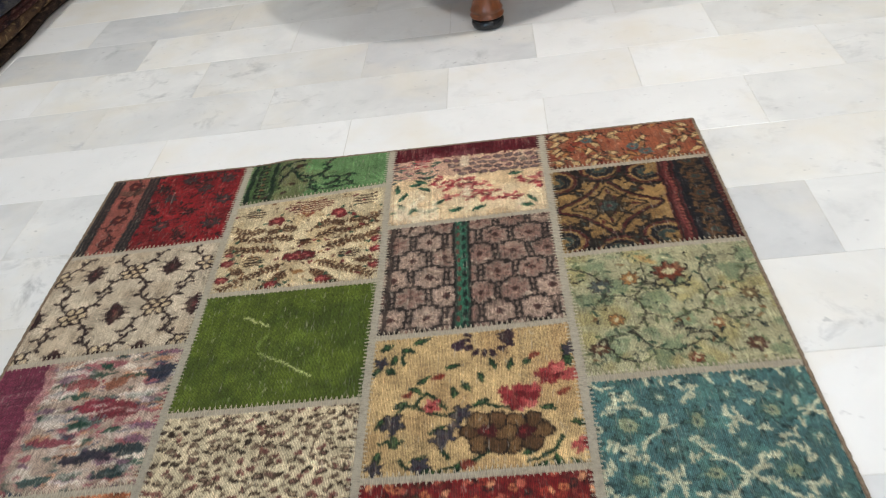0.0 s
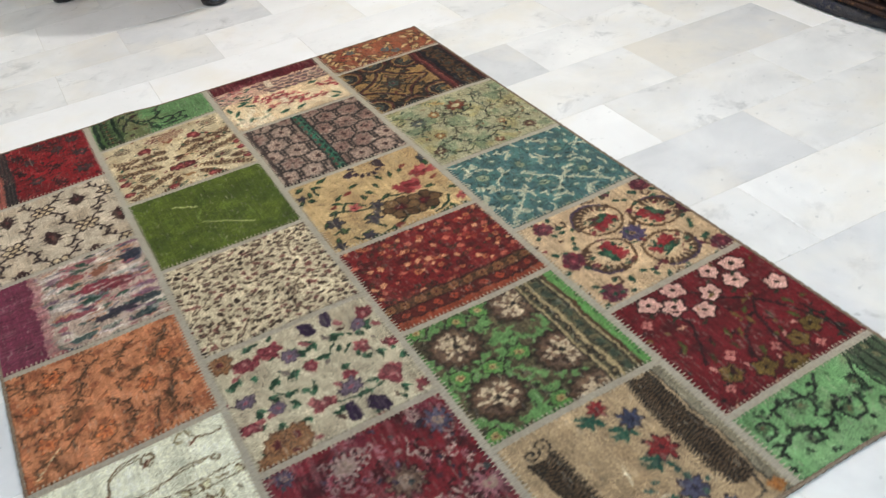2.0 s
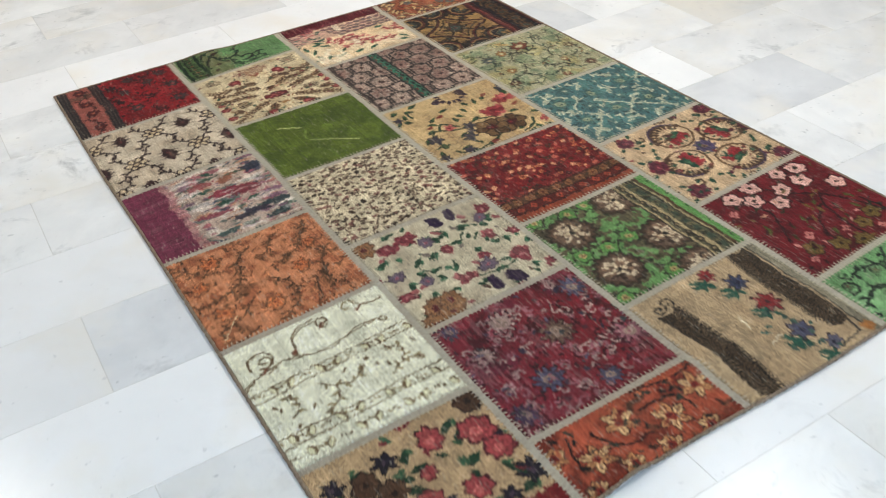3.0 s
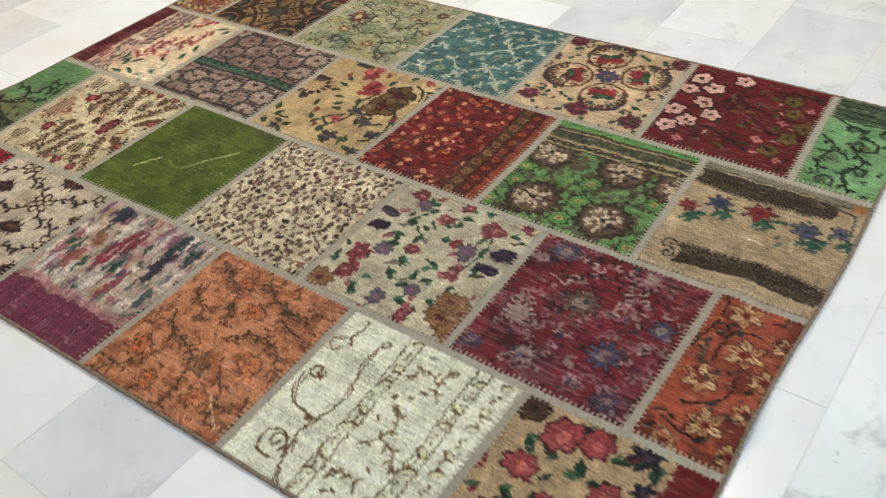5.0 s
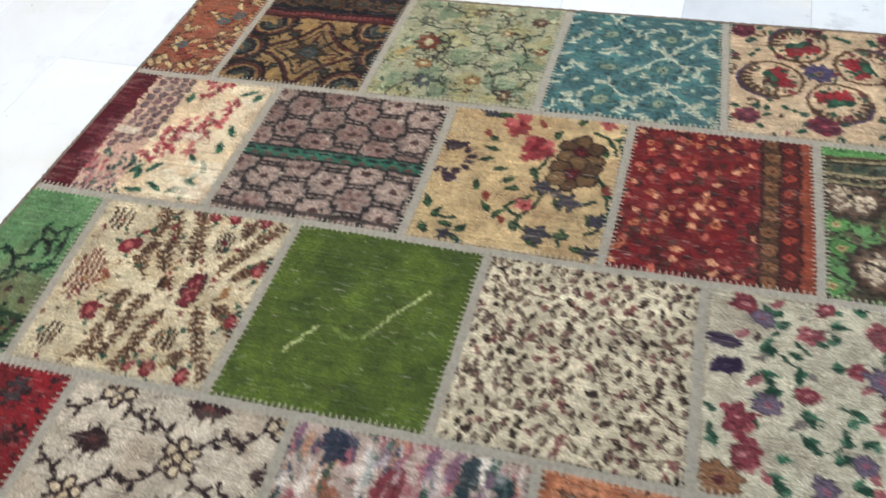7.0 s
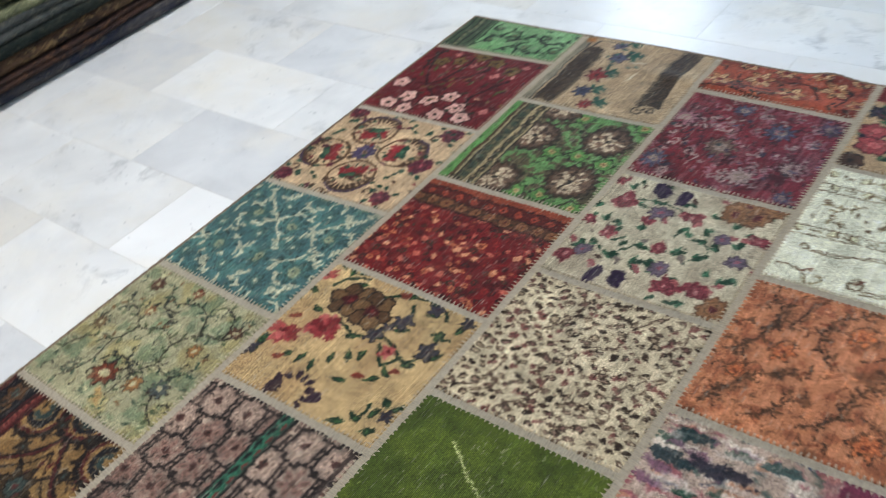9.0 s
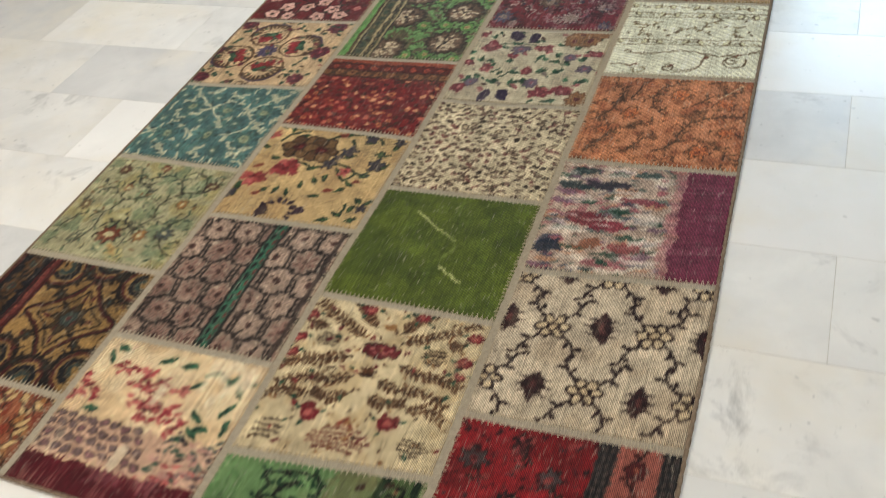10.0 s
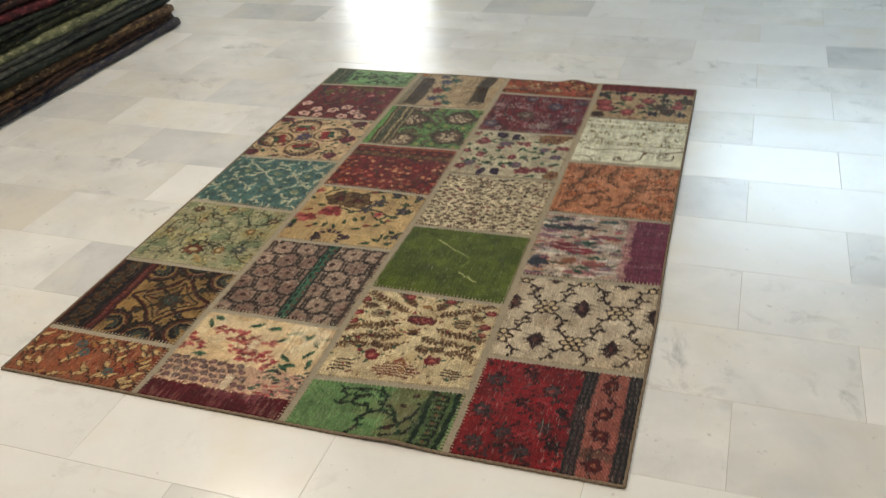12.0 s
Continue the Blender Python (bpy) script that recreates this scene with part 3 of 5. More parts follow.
def maroon_blossom(w, h, seed):
    p = Weave(w, h, rgb(142, 28, 48), seed)
    p.clouds(rgb(98, 18, 34), 5, 0.36, 0.6, 4)
    olive, pink, moss = rgb(142, 122, 52), rgb(232, 190, 176), rgb(110, 124, 48)
    for q in ([(25, 1), (20, 10), (12, 17), (6, 28), (4, 38)], [(12, 16), (17, 24), (18, 36)], [(16, 20), (24, 27), (27, 38)], [(34, 4), (30, 14), (36, 26)]):
        p.vine(q, 0.7, rgb(74, 30, 36))
    for x, y, ang in ((16, 17, 60), (18, 20, 80), (20, 17, 100), (13, 21, 70), (22, 22, 60), (10, 24, 110), (15, 26, 80), (25, 20, 75), (27, 24, 95), (30, 20, 80), (7, 20, 100), (33, 24, 70), (36, 17, 90), (22, 29, 60)):
        p.leaf(x, y, 3.4, 1.0, ang, p.rng.choice((olive, moss, rgb(96, 88, 40))))
    p.spray([(5, 24), (4, 31), (6, 39)], 0.5, INK, rgb(44, 74, 56), 2.2, 2.2, 1.2)
    for x, y in ((11, 9), (19, 9), (24, 13), (29, 8), (25, 3), (4, 15), (14, 3), (33, 4), (7, 4)):
        p.bloom(x, y, 2.9, 5, pink, rgb(74, 62, 42), rgb(60, 20, 30), turn=p.rng.uniform(0, 360), depth=0.22)
        p.leaf(x + 1.8, y + 2.2, 2.4, 0.9, p.rng.uniform(20, 80), rgb(58, 88, 58))
    for x, y in ((14, 32), (26, 34), (20, 37), (33, 31), (8, 30)):
        p.bloom(x, y, 2.7, 5, olive, rgb(70, 44, 32), rgb(84, 40, 32), turn=p.rng.uniform(0, 360), depth=0.28)
        p.leaf(x + 2, y - 2, 2.2, 0.9, p.rng.uniform(200, 340), rgb(220, 168, 156))
    for x, y in ((20, 31), (30, 27), (36, 34), (11, 36), (38, 9)):
        p.bloom(x, y, 1.5, 4, rgb(214, 150, 140), rgb(132, 28, 44), None, depth=0.4)
    p.filler(46, [rgb(78, 20, 34), olive, moss, rgb(212, 168, 140), rgb(52, 44, 40)], (1.6, 3.0), 0.8)
    p.frays(26)
    p.wear(rgb(180, 96, 104), 0.25)
    return p


def green_bough(w, h, seed):
    p = Weave(w, h, rgb(136, 178, 124), seed)
    p.clouds(rgb(160, 196, 146), 8, 0.45, 0.6, 2)
    p.clouds(rgb(150, 160, 122), 4, 0.34, 0.6, 8)
    dark, mid = rgb(38, 58, 46), rgb(78, 112, 82)
    p.strip(-1, 10, -1, h + 1, rgb(98, 112, 88), 0.9, 1.0)
    for x in (1.2, 3.4, 5.8, 8.0, 10.2):
        p.vine([(x, 0), (x + 0.5, h / 2), (x, h)], 0.55, dark)
    for y in np.arange(1.5, h, 3.0):
        p.spot(4.6, y, 0.7, 0.9, rgb(150, 146, 112))
        p.spot(9.1, y + 1.2, 0.5, 0.7, mid)
    for x, y, r, a, turns in ((15, 7, 3.4, 40, 0.8), (21, 12, 3.8, 200, -0.8), (28, 6, 3.2, 100, 0.8), (33, 13, 3.6, 300, -0.75), (39, 6, 3.2, 60, 0.8), (14, 15, 2.6, 120, 0.7)):
        p.curl(x, y, r, a, turns, 0.85, dark)
        p.bloom(x, y, 1.3, 5, rgb(120, 140, 100), rgb(150, 96, 74), mid, depth=0.4)
    for q in ([(11, 3), (16, 10), (22, 9), (28, 13), (35, 10), (41, 13)], [(20, 1), (24, 5), (31, 3), (36, 4)]):
        p.spray(q, 0.7, dark, dark, 2.0, 2.4, 1.0)
    p.filler(30, [dark, mid, rgb(96, 128, 92)], (1.4, 2.6), 0.9, (11, w, 0, h))
    p.wear(rgb(180, 196, 156), 0.3)
    return p


# --- column B ---
def faded_roses(w, h, seed):
    p = Weave(w, h, rgb(230, 204, 166), seed)
    p.clouds(rgb(236, 216, 182), 8, 0.5, 0.8, 4)
    grey, dusk, rose, coral, green = rgb(150, 128, 128), rgb(92, 74, 82), rgb(178, 70, 82), rgb(212, 128, 122), rgb(78, 132, 104)
    p.strip(-1, w + 1, 7, 17, rgb(208, 172, 154), 0.75, 3.0)
    for row, y in enumerate((9.2, 11.8, 14.4, 16.8)):
        for x in np.arange(0.8 + 1.4 * (row % 2), 29 - 2 * row, 2.9):
            yy, tint = y + p.rng.uniform(-0.4, 0.4), p.rng.choice((grey, grey, rgb(170, 128, 132)))
            p.spot(x, yy, 1.35, 0.95, dusk, p.rng.uniform(-25, 25), 0.85)
            p.spot(x, yy, 0.9, 0.55, tint, p.rng.uniform(-25, 25))
    for cx, cy, n, sx, sy in ((12, 30, 16, 6, 3.2), (21, 26, 26, 6.5, 3.6), (25, 21, 24, 5.5, 2.8), (4, 24, 18, 4, 3.2), (37, 9, 10, 4.5, 2.2), (30, 6.5, 6, 5, 1.4)):
        for k in range(n):
            x, y = cx + p.rng.uniform(-sx, sx), cy + p.rng.uniform(-sy, sy)
            p.leaf(x - 1.4, y, p.rng.uniform(2.2, 3.4), 1.1, p.rng.uniform(-50, 50), p.rng.choice((rose, coral, coral, rgb(196, 96, 100))))
            if k % 3 == 0:
                p.vine([(x - 1, y + 0.6), (x + 1.2, y + 0.9)], 0.32, rgb(112, 40, 54), False)
    for x, y, a in ((29, 33, 20), (32, 34.5, -25), (35, 31, 60), (38, 33, 10), (40, 29, 120), (31, 24, -30), (33, 20, 10), (38, 24, 60), (8, 35, 160), (16, 34, 20), (27, 29, 40), (10, 20, 190), (30, 17, 0), (5, 31, 120), (36, 18, 150), (40, 20, 80), (22, 34, 10)):
        p.leaf(x, y, 4.6, 1.6, a, green)
        p.leaf(x + 0.3, y - 0.2, 3.2, 0.7, a + 14, rgb(44, 92, 72))
    for k in range(50):
        x, y = p.rng.uniform(28, w), p.rng.uniform(8, 19)
        p.leaf(x, y, p.rng.uniform(1.4, 3.0), 0.9, p.rng.uniform(-40, 40), p.rng.choice((grey, rgb(112, 128, 118), dusk, rgb(206, 160, 150), rgb(84, 122, 104))))
    p.clouds(rgb(240, 224, 196), 4.5, 0.36, 0.8, 14, (1.0, 1.8))
    p.strip(-1, w + 1, -1, 7.0, rgb(126, 16, 52), 1.0, 1.2)
    p.clouds(rgb(222, 176, 172), 3.0, 0.16, 0.5, 23, (1.0, 2.6))
    for x0, x1 in ((18, 26), (30, 34)):
        p.strip(x0, x1, 4.4, 7.4, rgb(196, 140, 146), 0.3, 2.6)
    p.wear(rgb(226, 200, 176), 0.4)
    return p


def hexagon_field(w, h, seed):
    base, dark, light = rgb(176, 154, 140), rgb(64, 52, 50), rgb(204, 180, 162)
    p = Weave(w, h, base, seed, 0.4)
    p.clouds(rgb(136, 112, 102), 6, 0.45, 0.6, 5)
    p.strip(25, w + 1, -1, h + 1, rgb(182, 164, 150), 0.5)
    step = 8.4
    for j in range(-1, 7):
        for i in range(-1, 7):
            x, y = i * step + (j % 2) * step / 2 + 2.0, j * 7.2 + 1
            tint = light if (x > 23) != (p.rng.random() < 0.3) else rgb(174, 142, 128)
            for a in range(0, 360, 60):
                p.spot(x + 2.1 * math.cos(radians(a + 30)), y + 2.1 * math.sin(radians(a + 30)), 1.2, 0.8, tint, a + 30)
                p.spot(x + 2.1 * math.cos(radians(a + 30)), y + 2.1 * math.sin(radians(a + 30)), 0.5, 0.35, np.asarray(tint) * 0.62, a + 30)
            p.bloom(x, y, 1.0, 4, rgb(120, 84, 76), dark)
            for k in range(6):
                a0, a1 = radians(60 * k), radians(60 * k + 60)
                ax, ay, bx, by = x + 4.75 * math.cos(a0), y + 4.75 * math.sin(a0), x + 4.75 * math.cos(a1), y + 4.75 * math.sin(a1)
                mx, my = (ax + bx) / 2, (ay + by) / 2
                p.vine([(ax, ay), (ax, (ay + my) / 2), (mx, (ay + my) / 2), (mx, (my + by) / 2), (bx, (my + by) / 2), (bx, by)], 0.62, dark, False, p.rng.uniform(0.7, 1.0))
            p.vine([(x - 0.5, y + 4.4), (x - 0.5, y + 5.6)], 0.5, dark, False)
            p.vine([(x + 0.7, y + 4.4), (x + 0.7, y + 5.6)], 0.5, dark, False)
    p.scatter(110, [dark, rgb(96, 78, 72), rgb(212, 192, 172)], (0.35, 0.8), gap=1.4, aspect=(0.35, 0.7))
    p.clouds(rgb(200, 178, 160), 3, 0.30, 0.35, 15)
    p.strip(21.2, 25.2, -1, h + 1, rgb(86, 96, 86), 1, 0.5)
    p.strip(21.9, 24.4, -1, h + 1, rgb(72, 142, 116), 1, 0.3)
    for y in np.arange(1, h, 3.6):
        p.spot(22.6, y, 0.5, 1.3, rgb(30, 58, 56))
        p.spot(24.0, y + 1.7, 0.35, 1.0, rgb(152, 92, 80))
    for x in (21.3, 25.1):
        p.vine([(x, 0), (x, h)], 0.45, rgb(40, 44, 44), False)
    p.strip(w - 2.2, w - 0.8, -1, h + 1, rgb(80, 64, 60), 0.8)
    p.wear(rgb(164, 148, 136), 0.3)
    return p


def rose_bouquet(w, h, seed):
    p = Weave(w, h, rgb(212, 186, 138), seed, 0.7)
    p.clouds(rgb(196, 166, 120), 9, 0.45, 0.6, 2)
    rose, slate, plum, dark, stem = rgb(176, 72, 78), rgb(96, 92, 104), rgb(84, 56, 74), rgb(110, 28, 40), rgb(34, 84, 54)
    for q in ([(13, 24), (19, 22), (27, 24), (34, 21), (37, 26)], [(18, 34), (23, 37), (30, 38), (35, 35)], [(23, 25), (27, 30), (26, 35)], [(26, 22), (30, 18), (33, 22)], [(5, 32), (7, 36), (11, 38)], [(35, 30), (40, 31)], [(36, 3), (35, 8)]):
        p.vine(q, 0.8, stem)
    for x, y, a in ((10, 12, 250), (13, 13, 260), (16, 13, 280), (19, 16, 290), (22, 18, 300), (1, 10, 60), (2, 7, 100), (0, 12, 20), (6, 36, 90), (4, 37, 140), (7, 38, 30), (1, 25, 200), (3, 28, 160), (36, 3, 150), (37, 5, 60), (34, 2, 200), (38, 2, 20), (41, 8, 80), (40, 9, 150), (27, 11, 200),
                    (29, 13, 30), (31, 18, 320), (34, 20, 30), (36, 29, 60), (40, 33, 100), (33, 35, 200), (23, 36, 60), (20, 38, 100), (28, 38, 20), (25, 20, 270), (21, 22, 200), (26, 27, 20), (39, 24, 60), (8, 24, 170), (12, 36, 200)):
        p.leaf(x, y, 3.8, 1.7, a, stem)
        p.leaf(x, y, 2.4, 0.5, a, rgb(88, 128, 78))
    for cx, cy in ((11.5, 30), (18, 29.5)):
        for a in range(0, 360, 60):
            x, y = cx + 3.1 * math.cos(radians(a)), cy + 3.4 * math.sin(radians(a))
            p.spot(x, y, 2.6, 2.2, rgb(62, 46, 32), a, ragged=0.15)
            p.spot(x, y, 2.15, 1.75, rgb(146, 116, 74) if a % 120 else rgb(126, 96, 60), a, ragged=0.15)
        p.spot(cx, cy, 2.1, 1.8, dark, 0, ragged=0.5)
        p.spot(cx + 0.3, cy, 0.8, 0.6, rgb(150, 50, 56))
    for x, y, r in ((11.5, 20, 4.3), (4, 15.5, 3.9), (0.5, 34, 2.6), (29, 21.5, 2.1)):
        for k in range(16):
            b, d = p.rng.uniform(0, 6.28), r * math.sqrt(p.rng.random()) * 0.72
            p.spot(x + d * math.cos(b), y + d * math.sin(b), 0.42 * r, 0.28 * r, p.rng.choice((rose, rgb(192, 96, 96), rgb(154, 50, 60), rgb(206, 120, 114))), math.degrees(b), 1.0, 0.4)
        p.spot(x, y, r * 0.3, r * 0.24, rgb(138, 34, 48))
    for x, y, r in ((23, 24, 2.3), (26.5, 30, 2.6), (37, 26, 2.9), (31, 36.5, 2.0), (39.5, 37, 1.9), (24.5, 27, 1.6), (41, 7, 1.6), (0.5, 9, 2.2)):
        p.bloom(x, y, r, 5, slate, plum, INK, turn=p.rng.uniform(0, 360), depth=0.45)
    for k in range(10):
        a = radians(215 - 27 * k)
        p.spot(17.5 + 4.9 * math.cos(a), 3.2 + 4.6 * math.sin(a), 1.25, 0.85, plum, math.degrees(a), 1.0, 0.4)
    p.spot(14, 2.5, 2.0, 2.4, plum, 20, 0.9, 0.6)
    p.spot(24, 4.2, 1.8, 1.5, rgb(92, 66, 84), 30)
    for x, y in ((27.5, 13.5), (34, 18), (8, 9), (22, 37), (3, 21)):
        p.spot(x, y, 1.3, 0.9, rgb(158, 74, 50), 20, 1.0, 0.5)
    p.frays(25)
    p.wear(rgb(222, 196, 148), 0.3)
    return p


def red_dotted(w, h, seed):
    p = Weave(w, h, rgb(150, 26, 36), seed)
    p.clouds(rgb(112, 18, 28), 3, 0.42, 0.8, 1)
    p.scatter(210, [rgb(182, 84, 62), rgb(206, 140, 92), rgb(166, 54, 50), rgb(70, 34, 34), rgb(150, 66, 66), rgb(88, 74, 50)], (0.5, 1.2), gap=1.5, aspect=(0.6, 1.0), area=(0, w, 0, 27), heart=rgb(150, 52, 40))
    p.scatter(52, [rgb(226, 172, 130), rgb(206, 124, 100)], (0.6, 1.05), gap=2.6, aspect=(0.7, 1.0), area=(0, w, 0, 27))
    p.strip(-1, w + 1, 26.5, h + 1, rgb(124, 44, 32))
    p.strip(-1, w + 1, 27.4, 30.6, rgb(122, 88, 54))
    for x in np.arange(1.5, w, 4.4):
        p.bloom(x, 29, 1.7, 6, rgb(160, 118, 72), rgb(110, 40, 34), rgb(78, 56, 40))
        p.leaf(x + 1.4, 28.6, 1.8, 0.8, 20, rgb(92, 78, 48))
        p.bloom(x + 1.6, 32.6, 1.2, 4, rgb(186, 92, 54), rgb(90, 26, 28), rgb(84, 20, 26))
    for y in (27.1, 30.8, 34.4):
        p.vine([(0, y), (w, y)], 0.3, rgb(50, 26, 26))
    p.strip(-1, w + 1, 34.7, h + 1, rgb(176, 98, 58), 0.9)
    p.wear(rgb(196, 150, 128), 0.36)
    return p


def green_medallions(w, h, seed):
    green, brown, cream, dark = rgb(128, 174, 108), rgb(138, 114, 96), rgb(216, 198, 170), rgb(62, 56, 48)
    p = Weave(w, h, rgb(122, 112, 84), seed)
    p.clouds(green, 2.2, 0.58, 0.9, 3, (1, 1), 0.06)
    p.clouds(dark, 1.3, 0.30, 0.7, 9, (1, 1), 0.08)
    p.scatter(90, [rgb(90, 90, 60), rgb(62, 78, 50), rgb(118, 110, 78)], (0.5, 1.1), gap=2.2)
    for x, y in ((23, 20), (38, 20), (23, 2), (23, 38), (40, 1), (40, 39), (30, 3), (30, 21)):
        for a in range(0, 360, 60):
            p.spot(x + 2.6 * math.cos(radians(a)), y + 2.6 * math.sin(radians(a)), 0.8, 0.6, dark, a)
        p.bloom(x, y, 2.6, 6, rgb(120, 168, 92), rgb(160, 96, 76), rgb(70, 74, 48))
        p.bloom(x, y, 1.1, 5, rgb(196, 176, 120), rgb(132, 60, 50))
    for x, y in ((34.0, 10.5), (34.0, 29.5), (14.5, 5), (14.5, 25.5), (15, 41)):
        p.bloom(x, y, 6.4, 16, rgb(120, 94, 72), brown, rgb(84, 70, 56), depth=0.14)
        p.bloom(x, y, 5.4, 12, brown, brown, None, depth=0.12)
        for k in range(70):
            a, r = p.rng.uniform(0, 6.28), 4.4 * math.sqrt(p.rng.random())
            p.spot(x + r * math.cos(a), y + r * math.sin(a), 0.7, 0.5, p.rng.choice((cream, cream, rgb(160, 132, 108), rgb(92, 72, 58))), math.degrees(a))
        for a in (0, 90, 180, 270):
            p.leaf(x, y, 2.6, 0.8, a, rgb(216, 198, 166))
        p.spot(x, y, 0.8, 0.8, dark)
    p.strip(-1, 11.4, -1, h + 1, rgb(122, 118, 90))
    p.scatter(230, [dark, rgb(126, 128, 100), rgb(70, 80, 62), rgb(148, 138, 104)], (0.35, 0.8), area=(3.4, 11.2, 0, h), gap=0.8, aspect=(0.4, 0.8))
    for x, half in ((4.2, 0.3), (8.4, 0.55), (10.9, 0.3)):
        p.strip(x - half, x + half, -1, h + 1, rgb(196, 178, 138), 0.9, 0.5)
        p.vine([(x + half + 0.3, 0), (x + half + 0.3, h)], 0.4, dark, False)
    for y in np.arange(1.5, h, 4.4):
        p.strip(5.5, 7.1, y, y + 2.4, rgb(86, 108, 92), 0.8)
        p.spot(9.4, y + 1.2, 0.9, 1.1, rgb(78, 70, 54))
        p.spot(9.4, y + 1.2, 0.4, 0.5, rgb(168, 150, 116))
    p.strip(-1, 2.8, -1, h + 1, rgb(122, 176, 100))
    p.vine([(3.2, 0), (3.4, h)], 0.8, rgb(116, 84, 48), False)
    for y in np.arange(3, h, 8):
        p.leaf(1.0, y, 2.0, 0.8, 80, rgb(78, 120, 66))
    p.clouds(rgb(72, 62, 48), 0.9, 0.24, 0.5, 29, (2.2, 0.6), 0.08)
    p.wear(rgb(190, 176, 140), 0.25)
    return p


def arched_border(w, h, seed):
    tan, black, blue, red = rgb(196, 174, 140), rgb(54, 46, 36), rgb(88, 98, 128), rgb(164, 52, 58)
    p = Weave(w, h, tan, seed)
    p.clouds(rgb(180, 156, 122), 8, 0.45, 0.5, 3)

    def herring(x0, x1, y0, y1, bend):
        for y in np.arange(y0, y1, 0.9):
            k = bend * math.sin(math.pi * (y - y0) / (y1 - y0))
            p.vine([(x0 + k, y), ((x0 + x1) / 2 + k, y + 1.2), (x1 + k, y)], 0.75, black, False)
            p.vine([(x0 + k + 0.6, y + 0.5), ((x0 + x1) / 2 + k, y + 1.6), (x1 + k - 0.6, y + 0.5)], 0.2, rgb(140, 112, 78), False)
            p.leaf(x1 + k if bend > 0 else x0 + k, y, 1.3, 0.5, 20 if bend > 0 else 160, black)

    p.strip(-1, 2.6, -1, h + 1, rgb(164, 158, 138), 0.9)
    p.vine([(2.6, 0), (2.8, h)], 0.35, rgb(80, 84, 78), False)
    herring(3.4, 9.0, 0.5, 32, 0.5)
    herring(33.5, 38.8, 7, h, -1.0)
    p.curl(34, 4, 2.2, 90, 1.2, 0.5, black)
    p.curl(37, 5, 1.8, 180, -1.1, 0.5, black)
    p.vine([(4, 32), (6, 36), (12, 37)], 0.6, rgb(96, 92, 84))
    p.spot(2.5, 36, 1.6, 1.4, rgb(196, 140, 62))
    for x, y, r, col in ((19, 3, 2.2, red), (15, 9, 2.9, blue), (14.5, 18, 3.4, red), (16, 28, 3.0, rgb(112, 112, 136)), (13, 35, 2.2, rgb(126, 124, 142))):
        p.vine([(x, y), (x + 4, y + 3), (x + 6, y + 1)], 0.5, rgb(48, 110, 96))
        for a in (20, 60, 110, -30, 200):
            p.leaf(x + 2.6, y + 1.5, 3.6, 1.3, a, rgb(52, 118, 100))
        p.bloom(x, y, r, 7, col, rgb(92, 40, 54) if col is red else rgb(54, 52, 84), rgb(84, 60, 60), depth=0.4)
    p.scatter(14, [rgb(70, 116, 108), rgb(104, 134, 120)], (0.5, 0.9), area=(12, 26, 20, h))
    p.vine([(24, 18), (25, 22)], 0.35, rgb(232, 222, 196), False)
    p.vine([(21, 27), (25, 28)], 0.35, rgb(228, 216, 190), False)
    p.wear(rgb(210, 190, 154), 0.2)
    return p


# --- column C ---
def green_branches(w, h, seed):
    p = Weave(w, h, rgb(130, 166, 114), seed)
    p.clouds(rgb(146, 156, 112), 8, 0.38, 0.6, 3)
    p.clouds(rgb(104, 150, 94), 5, 0.4, 0.5, 7)
    dark, deep, tan = rgb(16, 30, 26), rgb(28, 92, 58), rgb(150, 134, 98)
    p.strip(24, 34, -1, h + 1, tan, 0.55, 4.0)
    for q in ([(17, 0), (19, 3.5), (18, 6), (20, 8.5), (19, 11)], [(20, 8.5), (23, 9.5), (26, 8.5)], [(19, 11), (14, 12), (11, 10.5), (12, 14), (10, 16)], [(11, 17), (16, 18), (21, 17.5), (23, 15), (22, 12), (25, 11.5)], [(14, 12), (15, 15), (18, 15.5)], [(25, 3), (29, 5.5), (31, 9), (33, 14), (34, 20)], [(26, 1), (31, 2.5), (33, 6)], [(29, 5.5), (27, 8)]):
        p.vine(q, 0.85, dark, False)
        for x, y in q[1:]:
            p.leaf(x, y, 2.2, 1.0, p.rng.uniform(0, 360), p.rng.choice((deep, dark)))
            p.leaf(x, y, 1.8, 0.9, p.rng.uniform(0, 360), deep)
    for x in np.arange(10, 23, 1.4):
        p.leaf(x, 16.4 + p.rng.uniform(-0.6, 0.6), 2.0, 0.8, p.rng.choice((70, 110, 250)), deep)
    p.strip(32.5, 41, -1, h + 1, rgb(102, 124, 76), 0.8, 1.6)
    for x in (33.4, 39.4):
        p.strip(x, x + 1.4, -1, h + 1, rgb(20, 70, 46), 1, 0.4)
    for y in np.arange(1.5, h, 3.2):
        p.vine([(35.6, y - 1.2), (38.2, y - 1.2), (38.2, y + 0.6), (36.4, y + 0.6)], 0.6, dark, False)
        p.spot(36.8, y - 0.2, 0.5, 0.5, rgb(160, 120, 84))
    for x, y in ((28, 13), (30, 17), (27, 4), (35, 18.5)):
        p.spot(x, y, 0.9, 0.7, rgb(96, 62, 50))
    p.clouds(rgb(164, 146, 112), 4, 0.2, 0.5, 11)
    p.wear(rgb(164, 184, 134), 0.35)
    return p


